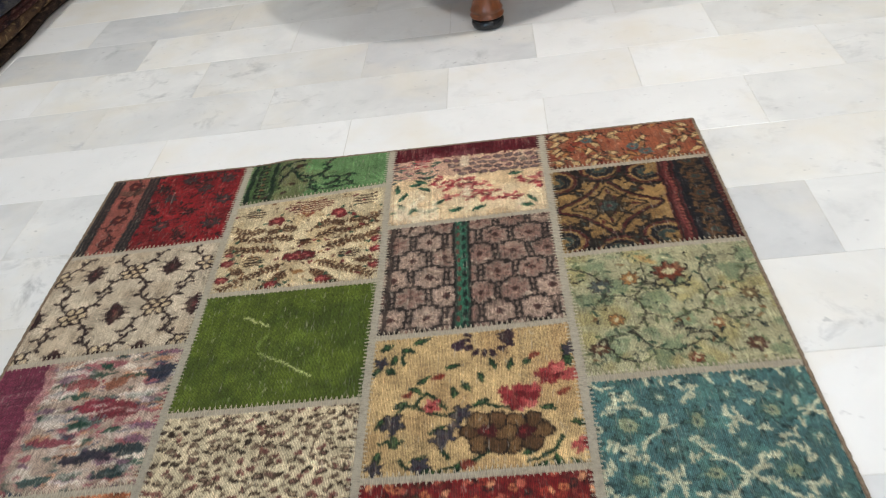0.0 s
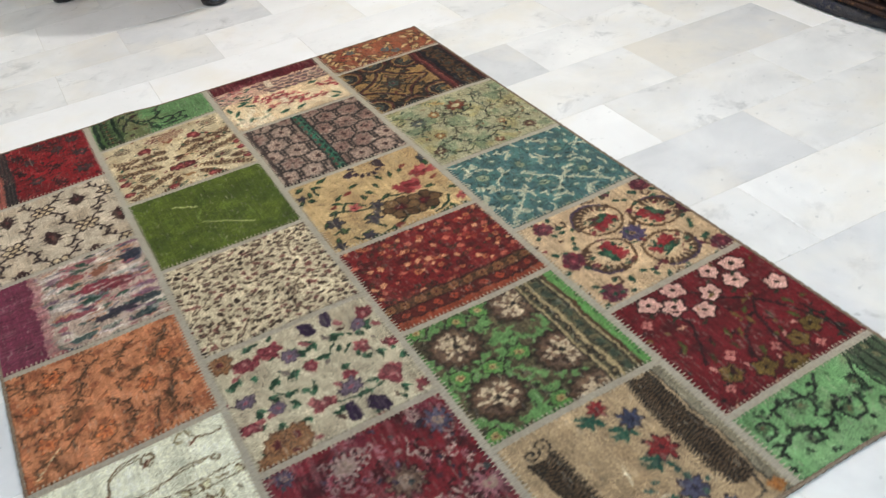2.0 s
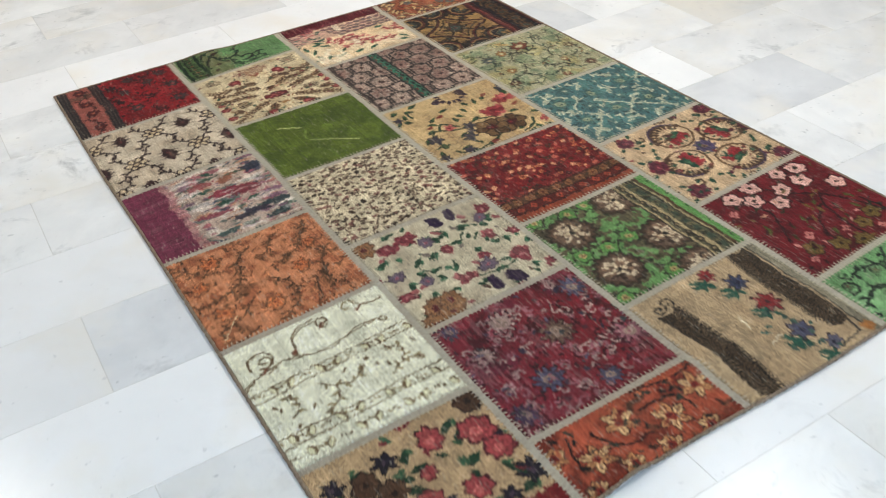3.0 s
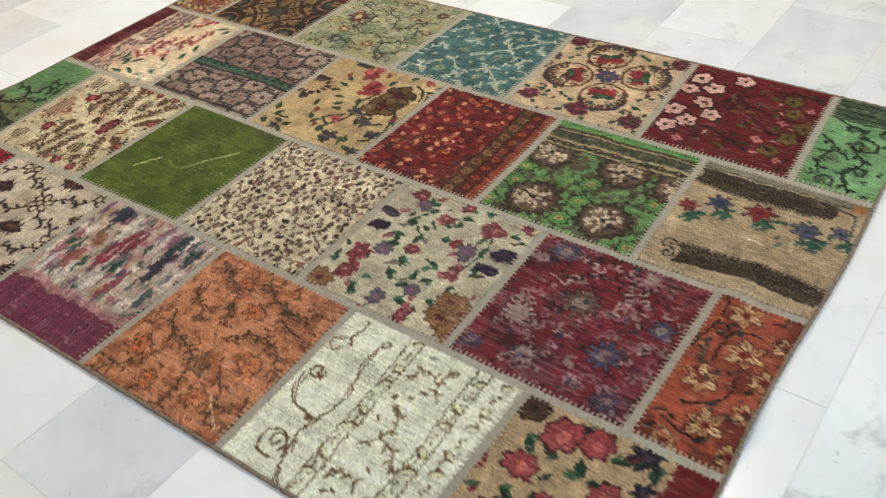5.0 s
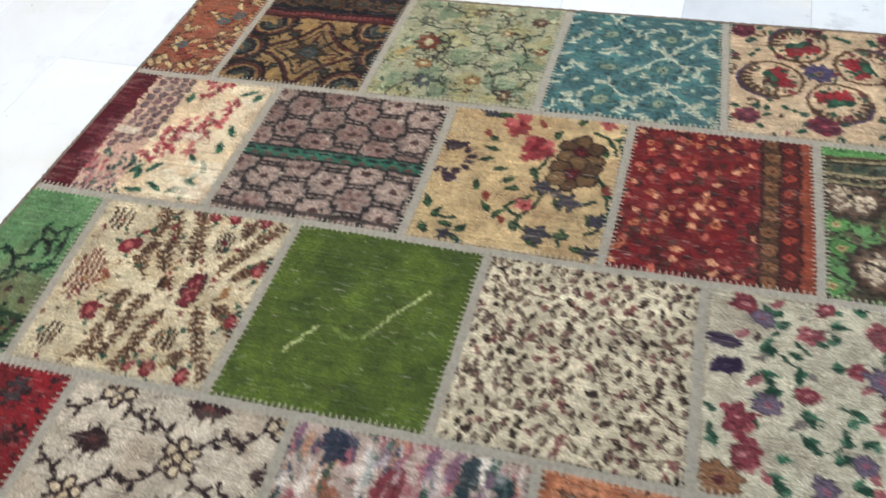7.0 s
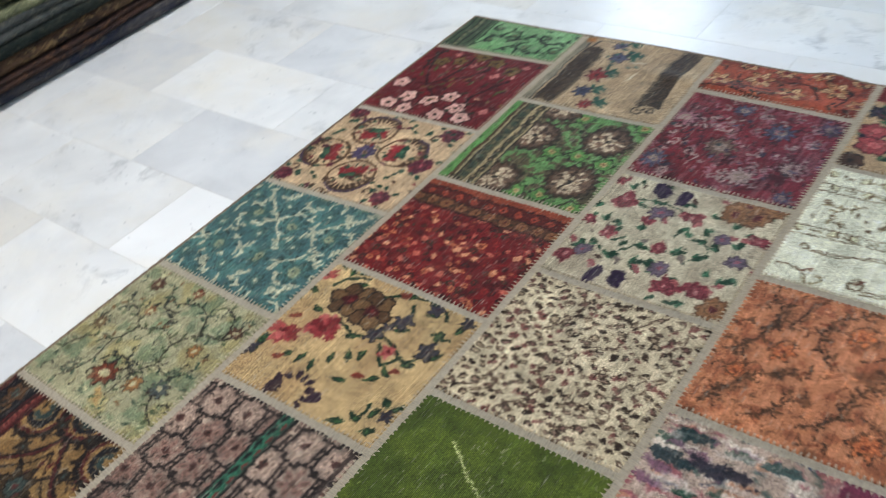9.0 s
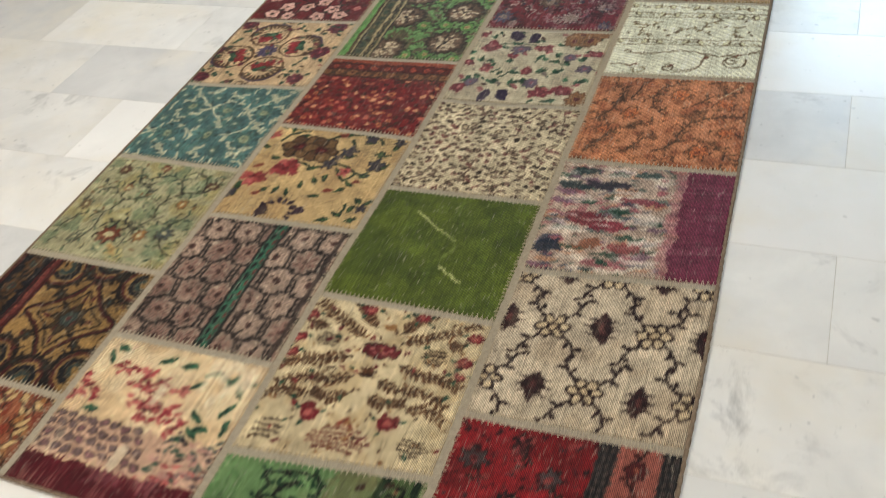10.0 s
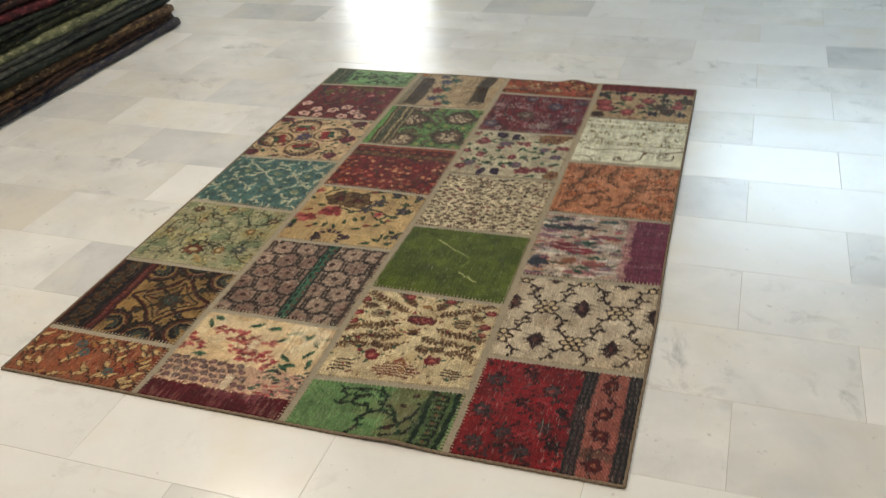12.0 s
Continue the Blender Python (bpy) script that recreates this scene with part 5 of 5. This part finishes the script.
def pale_scrolls(w, h, seed):
    p = Weave(w, h, rgb(234, 232, 208), seed, 0.4, 0.07)
    line, soft = rgb(140, 116, 80), rgb(172, 156, 116)
    for s in (-0.45, 0.45):
        p.vine([(38, 9.5), (37.5, 6), (34, 5), (32, 7.5), (34, 10.5), (37.5, 12), (41, 14 + s)], 0.4, line)
        p.vine([(35, 12 + s), (31, 10.5), (27.5, 11.2 + s), (26.2, 8 + s), (25.6, 4.5 + s), (22.5, 2.4 + s), (18.5, 2.0 + s)], 0.4, line)
        p.vine([(27.5, 11.2 + s), (23, 12.6), (19, 12.8 + s), (15, 11.8), (11, 11 + s), (6, 11)], 0.36, line)
    p.curl(34.6, 8.4, 2.4, 40, 1.2, 0.5, line)
    p.curl(17.2, 3.8, 2.0, 100, -1.2, 0.6, line)
    p.curl(5.2, 12.0, 1.2, 90, 1.0, 0.4, line)
    p.vine([(9, 0.6), (7.5, 3.5), (4.5, 5), (1.5, 4.5)], 0.45, line)
    p.curl(10, 3.0, 2.6, 200, 0.7, 0.4, soft)
    for x, y in ((18, 4.0), (27, 8.6), (35.5, 10.4), (8, 4)):
        p.leaf(x - 1, y, 2.8, 0.9, 40, rgb(150, 100, 70))
    for y in (16.4, 19.4, 32.6, 35.6):
        p.vine([(0, y - 0.8), (13, y - 0.3), (28, y + 0.1), (w, y + 0.4)], 0.36, line)
    for y, x0 in ((17.8, 2.0), (34.0, 4.5), (39.0, 2.5)):
        for k, x in enumerate(np.arange(x0, w, 5.8)):
            a = 62 if k % 2 else 118
            p.leaf(x, y - 1.5, 3.4, 1.9, a, line)
            p.leaf(x + 0.02, y - 1.1, 2.6, 1.15, a, rgb(228, 224, 188))
            for d in (1.9, 2.9, 3.9):
                p.spot(x + d, y + p.rng.uniform(-0.5, 0.5), 0.5, 0.3, p.rng.choice((line, soft)), p.rng.uniform(0, 180))
    for q in ([(27, 22), (24, 25), (20, 26), (17, 24)], [(24, 25), (25, 29), (28, 31)], [(12, 30), (8, 27), (4, 28)], [(8, 27), (6, 23), (9, 21)], [(36, 29), (33, 26), (34, 22)]):
        p.spray(q, 0.42, line, soft, 1.6, 1.8, 0.8)
        p.curl(*q[-1], 1.0, 0, 0.9, 0.4, line)
    for x, y in ((14, 21), (15.5, 23), (13, 23.4), (37, 24), (38.6, 22.6), (35, 31), (20, 21), (30, 27), (3, 21.4), (11, 25)):
        p.leaf(x, y, 1.9, 0.8, p.rng.uniform(30, 120), line)
    p.wear(rgb(228, 228, 198), 0.25)
    return p


def dark_bouquets(w, h, seed):
    p = Weave(w, h, rgb(200, 174, 136), seed)
    green, pink, navy, brown = rgb(38, 90, 64), rgb(186, 92, 94), rgb(58, 48, 72), rgb(116, 84, 58)
    for x, y, a in ((26, 11, 130), (21, 6, 60), (17, 4, 100), (8, 5, 30), (3, 12, 90), (34, 6, 160), (38, 13, 80), (29, 17, 20), (22, 17, 340), (12, 17, 200), (6, 20, 120), (16, 24, 90), (34, 22, 40), (39, 25, 110), (26, 25, 10), (19, 12, 0), (10, 12, 250), (31, 27, 140), (3, 26, 20), (13, 27, 150)):
        p.leaf(x, y, 4.4, 1.9, a, green)
        p.leaf(x, y, 2.6, 1.1, a + 50, rgb(74, 124, 88))
    for x, y, r in ((15, 7, 3.0), (5.5, 10, 3.6), (4, 16, 3.2), (23, 20, 3.0), (13, 22, 2.8), (35, 15, 2.6), (36, 20, 2.2), (20, 14, 1.8)):
        p.bloom(x, y, r, 7, pink, rgb(150, 48, 60), rgb(110, 40, 52), depth=0.22)
        p.bloom(x + 0.5, y + 0.4, r * 0.4, 5, rgb(214, 130, 122), pink)
    for x, y, r in ((26, 7, 2.6), (2.5, 24, 2.8), (30, 22, 2.4), (38, 7, 2.4), (9, 27, 2.0)):
        p.bloom(x, y, r, 6, navy, rgb(110, 90, 110), INK, depth=0.4)
    for x, y in ((32, 9.5), (3, 2.5), (28, 14), (39, 22)):
        p.bloom(x, y, 3.0, 7, brown, rgb(70, 48, 36), rgb(66, 46, 36))
    p.filler(30, [green, rgb(84, 128, 96), rgb(150, 62, 70), navy], (2, 3.2), 1.2)
    p.strip(-1, w + 1, 29.2, h + 1, rgb(146, 26, 38), 1, 1.2)
    p.wear(rgb(212, 188, 150), 0.2)
    return p


PIECES = (
    ((rust_leaves, "rust and ochre leaf-patterned carpet piece"), (navy_border, "olive medallion carpet piece with navy border"), (sage_garden, "faded sage green floral carpet piece"),
     (teal_lattice, "teal carpet piece with cream leaf lattice"), (cream_wreath, "cream carpet piece with red flower wreath"), (maroon_blossom, "maroon carpet piece with pale pink blossoms"), (green_bough, "light green carpet piece with dark boughs")),
    ((faded_roses, "faded cream rose carpet piece with maroon band"), (hexagon_field, "grey-brown geometric carpet piece with green stripe"), (rose_bouquet, "tan carpet piece with rose bouquet"),
     (red_dotted, "red carpet piece with orange dots and gold border"), (green_medallions, "green carpet piece with brown and cream medallions"), (arched_border, "tan carpet piece with black borders and flowers")),
    ((green_branches, "green carpet piece with dark branches"), (cream_twigs, "cream carpet piece with brown twigs and red flowers"), (moss_plain, "plain moss green carpet piece with pale scratches"),
     (leopard_leaves, "cream carpet piece with small brown leaves"), (posies, "pale grey carpet piece with pink posies and purple petals"), (crimson_stars, "crimson and mauve carpet piece with grey flowers"), (autumn_flowers, "rust carpet piece with ochre flowers")),
    ((red_meadow, "red carpet piece with salmon side border"), (hooked_diamonds, "cream carpet piece with dark hooked diamonds"), (streaked_roses, "streaked pink and teal carpet piece with plum band"),
     (orange_boughs, "orange carpet piece with olive boughs"), (pale_scrolls, "pale cream carpet piece with thin brown scrolls"), (dark_bouquets, "beige rose carpet piece with red end band")),
)
GAP = 0.0075


def deepen(c):
    """Old dyes: a little greyed, the darks deeper."""
    grey = c @ np.array((0.25, 0.60, 0.15))
    c = grey[..., None] + (c - grey[..., None]) * 0.80
    return 0.392 * (np.clip(c, 0, 1) / 0.5) ** 1.56


def piece(builder, label, x0, x1, near, far, seed):
    """One carpet piece as a fine knotted sheet with a ragged, turned-down rim."""
    edge = lambda a, b: (a + (0.003 if a in (0.0, 0) else GAP), b - (0.003 if b in (WIDE, LONG) else GAP))
    xa, xb = edge(x0, x1)
    h = ((far[0] + far[1]) - (near[0] + near[1])) / 2
    p = builder((x1 - x0) * 100, h * 100, seed)
    p.knots()
    p.frays(55)
    u, v = np.meshgrid(np.linspace(0, 1, p.nx), np.linspace(0, 1, p.ny))
    lo, hi = near[0] + (near[1] - near[0]) * u, far[0] + (far[1] - far[0]) * u
    inset_n, inset_f = (0.003 if near[0] == 0 else GAP), (0.003 if far[0] == LONG else GAP)
    x = xa + (xb - xa) * u
    y = lo + inset_n + (hi - inset_f - lo - inset_n) * v
    rim = np.minimum(np.minimum(u * (p.nx - 1), (1 - u) * (p.nx - 1)), np.minimum(v * (p.ny - 1), (1 - v) * (p.ny - 1)))
    fray = np.clip(1 - rim / 2, 0, 1)
    x = x + fray * 0.004 * (lattice(x * 100, y * 100, 0.45, seed + 70) - 0.5)
    y = y + fray * 0.004 * (lattice(x * 100, y * 100, 0.45, seed + 71) - 0.5)
    x, y, z = lie(x, y)
    z = z + 0.0007 * (lattice(x * 100, y * 100, 0.8, seed + 72) - 0.5) - np.where(rim < 0.5, 0.0034, np.where(rim < 1.5, 0.0010, 0))
    co = np.stack([x, y, z], -1).reshape(-1, 3).astype(np.float32)
    i = np.arange(p.ny * p.nx).reshape(p.ny, p.nx)
    quads = np.stack([i[:-1, :-1], i[:-1, 1:], i[1:, 1:], i[1:, :-1]], -1).reshape(-1, 4)
    data = bpy.data.meshes.new("patch")
    data.vertices.add(len(co))
    data.vertices.foreach_set("co", co.ravel())
    data.loops.add(quads.size)
    data.loops.foreach_set("vertex_index", quads.ravel().astype(np.int32))
    data.polygons.add(len(quads))
    data.polygons.foreach_set("loop_start", np.arange(0, quads.size, 4, dtype=np.int32))
    data.update(calc_edges=True)
    data.polygons.foreach_set("use_smooth", np.ones(len(quads), bool))
    dye = data.color_attributes.new("dye", "FLOAT_COLOR", "POINT")
    colours = np.concatenate([np.clip(deepen(p.c), 0, 1), np.ones((*p.c.shape[:2], 1))], -1)
    dye.data.foreach_set("color", colours.ravel().astype(np.float32))
    data.materials.append(WOOL)
    ob = tagged(new("patch", data), label)
    ob.parent = rug


for column, (cuts, makers) in enumerate(zip(CUTS, PIECES)):
    for k, (builder, label) in enumerate(makers):
        piece(builder, label, SEAMS_X[column], SEAMS_X[column + 1], cuts[k], cuts[k + 1], 100 + 20 * column + 3 * k)


def cloth(name, nx, ny, material, z0, label):
    """The cotton ground that shows in the seams."""
    bm = bmesh.new()
    us, vs = np.linspace(0.001, WIDE - 0.001, nx), np.linspace(0.001, LONG - 0.001, ny)
    xs, ys, zs = lie(*np.meshgrid(us, vs))
    grid = [[bm.verts.new((xs[j, i], ys[j, i], zs[j, i] + z0)) for i in range(nx)] for j in range(ny)]
    for j in range(ny - 1):
        for i in range(nx - 1):
            bm.faces.new((grid[j][i], grid[j][i + 1], grid[j + 1][i + 1], grid[j + 1][i]))
    made = bmesh.ops.extrude_face_region(bm, geom=bm.faces[:])
    for v in made["geom"]:
        if isinstance(v, bmesh.types.BMVert):
            v.co.z -= 0.0035
    bmesh.ops.recalc_face_normals(bm, faces=bm.faces[:])
    return part(name, bm, material, rug, label, smooth=True)


cloth("backing", 85, 118, TAPE, -0.0026, "grey-beige cotton backing seen in the seams")


def threads(lines, name, material, label):
    """Short stitches as thin three-sided strands, all in one mesh."""
    verts, faces = [], []
    for a, b, r in lines:
        a, b = Vector(a), Vector(b)
        d = (b - a).normalized()
        s = d.cross(Vector((0, 0, 1))).normalized() * r
        k = len(verts)
        m = (a + b) / 2 + Vector((0, 0, r * 1.4))
        for q in (a, m, b):
            verts += [q - s, q + s, q + Vector((0, 0, r * 1.2))]
        for o in (0, 3):
            faces += [(k + o, k + o + 3, k + o + 5, k + o + 2), (k + o + 2, k + o + 5, k + o + 4, k + o + 1)]
    data = bpy.data.meshes.new(name)
    data.from_pydata([tuple(v) for v in verts], [], faces)
    data.materials.append(material)
    ob = tagged(new(name, data), label, kind="stuff")
    ob.parent = rug
    return ob


def stitch_lines():
    rng = random.Random(4)
    runs = [((x, 0.004), (x, LONG - 0.004)) for x in SEAMS_X[1:-1]]
    for column, cuts in enumerate(CUTS):
        for l, r in cuts[1:-1]:
            runs.append(((SEAMS_X[column] + 0.008, l), (SEAMS_X[column + 1] - 0.008, r)))
    out = []
    for (ax, ay), (bx, by) in runs:
        length = math.hypot(bx - ax, by - ay)
        n = int(length / 0.0055)
        dx, dy = (bx - ax) / length, (by - ay) / length
        base = [(ax + (bx - ax) * (k + 0.5) / n, ay + (by - ay) * (k + 0.5) / n) for k in range(n)]
        for k, (x, y) in enumerate(base):
            reach, lean = 0.0145 + rng.uniform(-0.003, 0.003), 0.0022
            p = [(x - dy * s * reach + dx * s * lean * (1 if k % 2 else -1), y + dx * s * reach + dy * s * lean * (1 if k % 2 else -1)) for s in (-1, 1)]
            xs, ys, zs = lie([q[0] for q in p], [q[1] for q in p])
            out.append(((xs[0], ys[0], zs[0] - 0.0002), (xs[1], ys[1], zs[1] - 0.0002), 0.00072))
    return out


threads(stitch_lines(), "stitching", THREAD, "pale zigzag stitching over the seams")


def bound_edge(ax, ay, bx, by):
    bm = bmesh.new()
    n, sides = 260, 8
    rings = []
    rng = random.Random(int(ax * 100 + by * 10))
    for k in range(n + 1):
        f = k / n
        x, y, z = lie(ax + (bx - ax) * f, ay + (by - ay) * f)
        r = 0.0042 * (1 + 0.16 * math.sin(k * 2.1) + rng.uniform(-0.12, 0.12))
        nx, ny = (by - ay) / math.hypot(bx - ax, by - ay), -(bx - ax) / math.hypot(bx - ax, by - ay)
        rings.append([bm.verts.new((float(x) + nx * r * math.cos(a), float(y) + ny * r * math.cos(a), float(z) - 0.0035 + r * 0.95 * math.sin(a))) for a in (2 * math.pi * s / sides for s in range(sides))])
    for a, b in zip(rings, rings[1:]):
        for s in range(sides):
            bm.faces.new((a[s], b[s], b[(s + 1) % sides], a[(s + 1) % sides]))
    bm.faces.new(rings[0])
    bm.faces.new(rings[-1][::-1])
    bmesh.ops.recalc_face_normals(bm, faces=bm.faces[:])
    return part("binding", bm, BINDING, rug, "brown overcast yarn edge", smooth=True)


for ends in ((0, 0, WIDE, 0), (WIDE, 0, WIDE, LONG), (WIDE, LONG, 0, LONG), (0, LONG, 0, 0)):
    bound_edge(*ends)


# ---- stacks of folded rugs ----
def folded_rug(length, depth, thick, seed, material, folds=2, sag=0.012):
    """One rug folded into a long slab with a round fold at its front (+x); origin at the front foot's middle."""
    rng = random.Random(seed)
    bm = bmesh.new()
    steps = 60
    ph = [rng.uniform(0, 6.28) for _ in range(6)]
    rings = []
    for i in range(steps + 1):
        y = (i / steps - 0.5) * length
        wave = 0.010 * math.sin(2.1 * y + ph[0]) + 0.006 * math.sin(5.7 * y + ph[1]) + 0.004 * math.sin(13 * y + ph[2])
        lift = sag * (0.5 + 0.5 * math.sin(1.7 * y + ph[3])) * 0.4 + 0.003 * math.sin(9 * y + ph[4])
        t = thick * (1 + 0.10 * math.sin(3.1 * y + ph[5]))
        end = 1.0 if 0 < i < steps else 0.72
        ring = []
        for k in range(folds):
            z0, z1 = t * k / folds, t * (k + 1) / folds
            r = (z1 - z0) / 2
            for a in (-80, -50, -20, 10, 40, 68, 84):
                out = r * math.cos(radians(a)) - r + wave - 0.006 * k
                ring.append((out - (1 - end) * 0.02, y, (z0 + z1) / 2 + r * math.sin(radians(a)) * 0.97 + lift * min(1, z1 / thick)))
        ring.append((-depth, y, t + lift))
        ring.append((-depth, y, 0.0))
        rings.append([bm.verts.new(p) for p in ring])
    n = len(rings[0])
    for a, b in zip(rings, rings[1:]):
        for k in range(n):
            bm.faces.new((a[k], a[(k + 1) % n], b[(k + 1) % n], b[k]))
    bm.faces.new(rings[0])
    bm.faces.new(rings[-1][::-1])
    bmesh.ops.recalc_face_normals(bm, faces=bm.faces[:])
    data = mesh_of("folded_rug", bm, material)
    for p in data.polygons:
        p.use_smooth = len(p.vertices) == 4
    return new("folded_rug", data)


SHADES = [
    ("charcoal", (66, 64, 66), (46, 48, 60), (88, 82, 78), 0.052), ("rust brown", (58, 42, 36), (38, 30, 30), (96, 68, 50), 0.036),
    ("brown and tan", (82, 62, 46), (48, 38, 34), (122, 100, 70), 0.050), ("near-black green", (24, 30, 28), (36, 40, 36), (50, 52, 44), 0.038),
    ("slate grey", (66, 68, 66), (48, 52, 50), (92, 90, 80), 0.058), ("grey-green", (104, 106, 80), (70, 74, 58), (140, 138, 108), 0.042),
    ("dark olive", (44, 46, 34), (26, 30, 26), (74, 74, 50), 0.045), ("black and green", (28, 32, 28), (18, 20, 22), (62, 70, 52), 0.040),
    ("dark maroon", (76, 30, 36), (38, 24, 30), (112, 62, 60), 0.050), ("brown-red", (62, 36, 34), (34, 26, 28), (96, 70, 60), 0.044),
    ("ink blue", (26, 28, 40), (18, 18, 26), (58, 54, 62), 0.050), ("plum", (70, 34, 46), (30, 24, 32), (100, 78, 76), 0.046),
    ("grey and brown", (72, 66, 60), (44, 38, 36), (102, 92, 78), 0.050), ("dark brown", (50, 38, 32), (30, 24, 22), (84, 66, 50), 0.048),
]


def rug_stack(foot, angle, length, depth, order, group, seed):
    rng = random.Random(seed)
    z = FLOOR
    for k, which in enumerate(order):
        word, a, b, c, thick = SHADES[which]
        mat = bpy.data.materials.get("pile_" + word) or rug_pile("pile_" + word, rgb(*a), rgb(*b), rgb(*c))
        ob = folded_rug(length + rng.uniform(-0.05, 0.04), depth, thick, seed * 40 + k, mat, 1 + (k * 7 + seed) % 3 % 2)
        ob.matrix_world = pose(foot[0], foot[1], z, 0, 0, angle) @ pose(-0.012 * k * 0.5 + rng.uniform(-0.02, 0.015) * (k > 0), rng.uniform(-0.03, 0.03) * (k > 0), 0)
        where = "on the marble floor" if k == 0 else "in a stack of rugs"
        tagged(ob, f"{word} wool rug folded flat {where}", "rug", group)
        z += thick * 1.0 + 0.0015


rug_stack((-1.192, 0.79), 1.0, 4.13, 0.85, range(14), "rugs in the long stack", 3)
rug_stack((2.51, -2.05), 180, 2.3, 0.9, (13, 2, 9, 0, 12, 6, 1, 3, 10), "rugs in the second stack", 5)


# ---- round low table with turned legs ----
TABLE, LEG_RING = (0.571, -1.428), 0.56
table = tagged(new("coffee_table"), "round dark wooden low table on turned legs with black feet", "table")
table.location = (*TABLE, FLOOR)
part("tabletop", lathe([(0.61, 0.435), (0.635, 0.440), (0.645, 0.455), (0.635, 0.472), (0.615, 0.478), (0.60, 0.4785)], 64), WALNUT, table, smooth=False)
part("apron", lathe([(0.555, 0.34), (0.562, 0.345), (0.562, 0.434), (0.555, 0.4348)], 64), WALNUT, table)
for k in range(4):
    lx, ly = LEG_RING * math.cos(radians(90 * k)), LEG_RING * math.sin(radians(90 * k))
    leg = part("leg", lathe([(0.0472, 0.038), (0.0590, 0.042), (0.0614, 0.050), (0.0543, 0.056), (0.0519, 0.062), (0.0590, 0.068), (0.0543, 0.078), (0.0472, 0.10), (0.0496, 0.15),
                             (0.0590, 0.20), (0.0649, 0.24), (0.0543, 0.28), (0.0425, 0.30), (0.0519, 0.305), (0.0519, 0.315), (0.0472, 0.32), (0.0531, 0.33), (0.0531, 0.40)]), WALNUT, table, smooth=True)
    leg.location = (lx, ly, 0)
    cap = part("foot_cap", lathe([(0.043, 0.0), (0.054, 0.004), (0.059, 0.016), (0.058, 0.030), (0.051, 0.0378)]), BLACK_CAP, leg, "glossy black foot", smooth=True)


# ---- marble floor, laid in half bond ----
TILE, ROW, JOINT = 0.5965, 0.2980, 0.0012
floor = structure("floor", boxed(WEST, EAST, SOUTH, NORTH, FLOOR - 0.1, FLOOR - 0.0008), GROUT, "polished white and grey marble tiles in half bond")


def tile_mesh(w, d, material):
    bm = bmesh.new()
    w, d, e = w / 2 - JOINT / 2, d / 2 - JOINT / 2, 0.0007
    low = [bm.verts.new((x, y, -0.008)) for x, y in ((-w, -d), (w, -d), (w, d), (-w, d))]
    mid = [bm.verts.new((x, y, -e)) for x, y in ((-w, -d), (w, -d), (w, d), (-w, d))]
    top = [bm.verts.new((x, y, 0)) for x, y in ((e - w, e - d), (w - e, e - d), (w - e, d - e), (e - w, d - e))]
    for a, b in ((low, mid), (mid, top)):
        for k in range(4):
            bm.faces.new((a[k], a[(k + 1) % 4], b[(k + 1) % 4], b[k]))
    bm.faces.new(top)
    return mesh_of("tile", bm, material)


GREY_TILES = {(-4, 1), (-5, 2), (-4, 4), (-4, 6), (-6, 5), (-3, -3), (0, 9), (0, -4), (-1, -5), (1, 10), (0, 3)}
PALE_TILES = {(-4, 3), (-4, -2), (-3, -2), (-5, 0), (-4, -1), (-3, -1), (-4, -3), (-2, -1)}
kinds = [tile_mesh(TILE, ROW, m) for m in (WHITE_MARBLE, GREY_MARBLE, PALE_MARBLE)]
luck = random.Random(11)
for r in range(-11, 19):
    shift = 1.905 if r % 2 == 0 else 2.205
    for c in range(-8, 5):
        x = shift + (c + 0.5) * TILE
        y = 0.052 + (r + 0.5) * ROW
        x0, x1, y0, y1 = x - TILE / 2, x + TILE / 2, y - ROW / 2, y + ROW / 2
        if x0 > EAST - 0.02 or x1 < WEST + 0.02 or y1 > NORTH + 0.03 or y0 < SOUTH - 0.03:
            continue
        pick = 1 if (c, r) in GREY_TILES else 2 if (c, r) in PALE_TILES else luck.choices((0, 1, 2), (9, 1, 4))[0]
        if -1.3 < x < 0.1 and -1 < y < 3 and (c, r) not in GREY_TILES:
            pick = 2 if (c, r) in PALE_TILES else 0
        data = kinds[pick]
        if x0 < WEST or x1 > EAST:
            x0, x1 = max(x0, WEST), min(x1, EAST)
            x = (x0 + x1) / 2
            data = tile_mesh(x1 - x0, ROW, (WHITE_MARBLE, GREY_MARBLE, PALE_MARBLE)[pick])
        ob = new("tile", data)
        ob.parent = floor
        ob.location = (x, y, FLOOR)
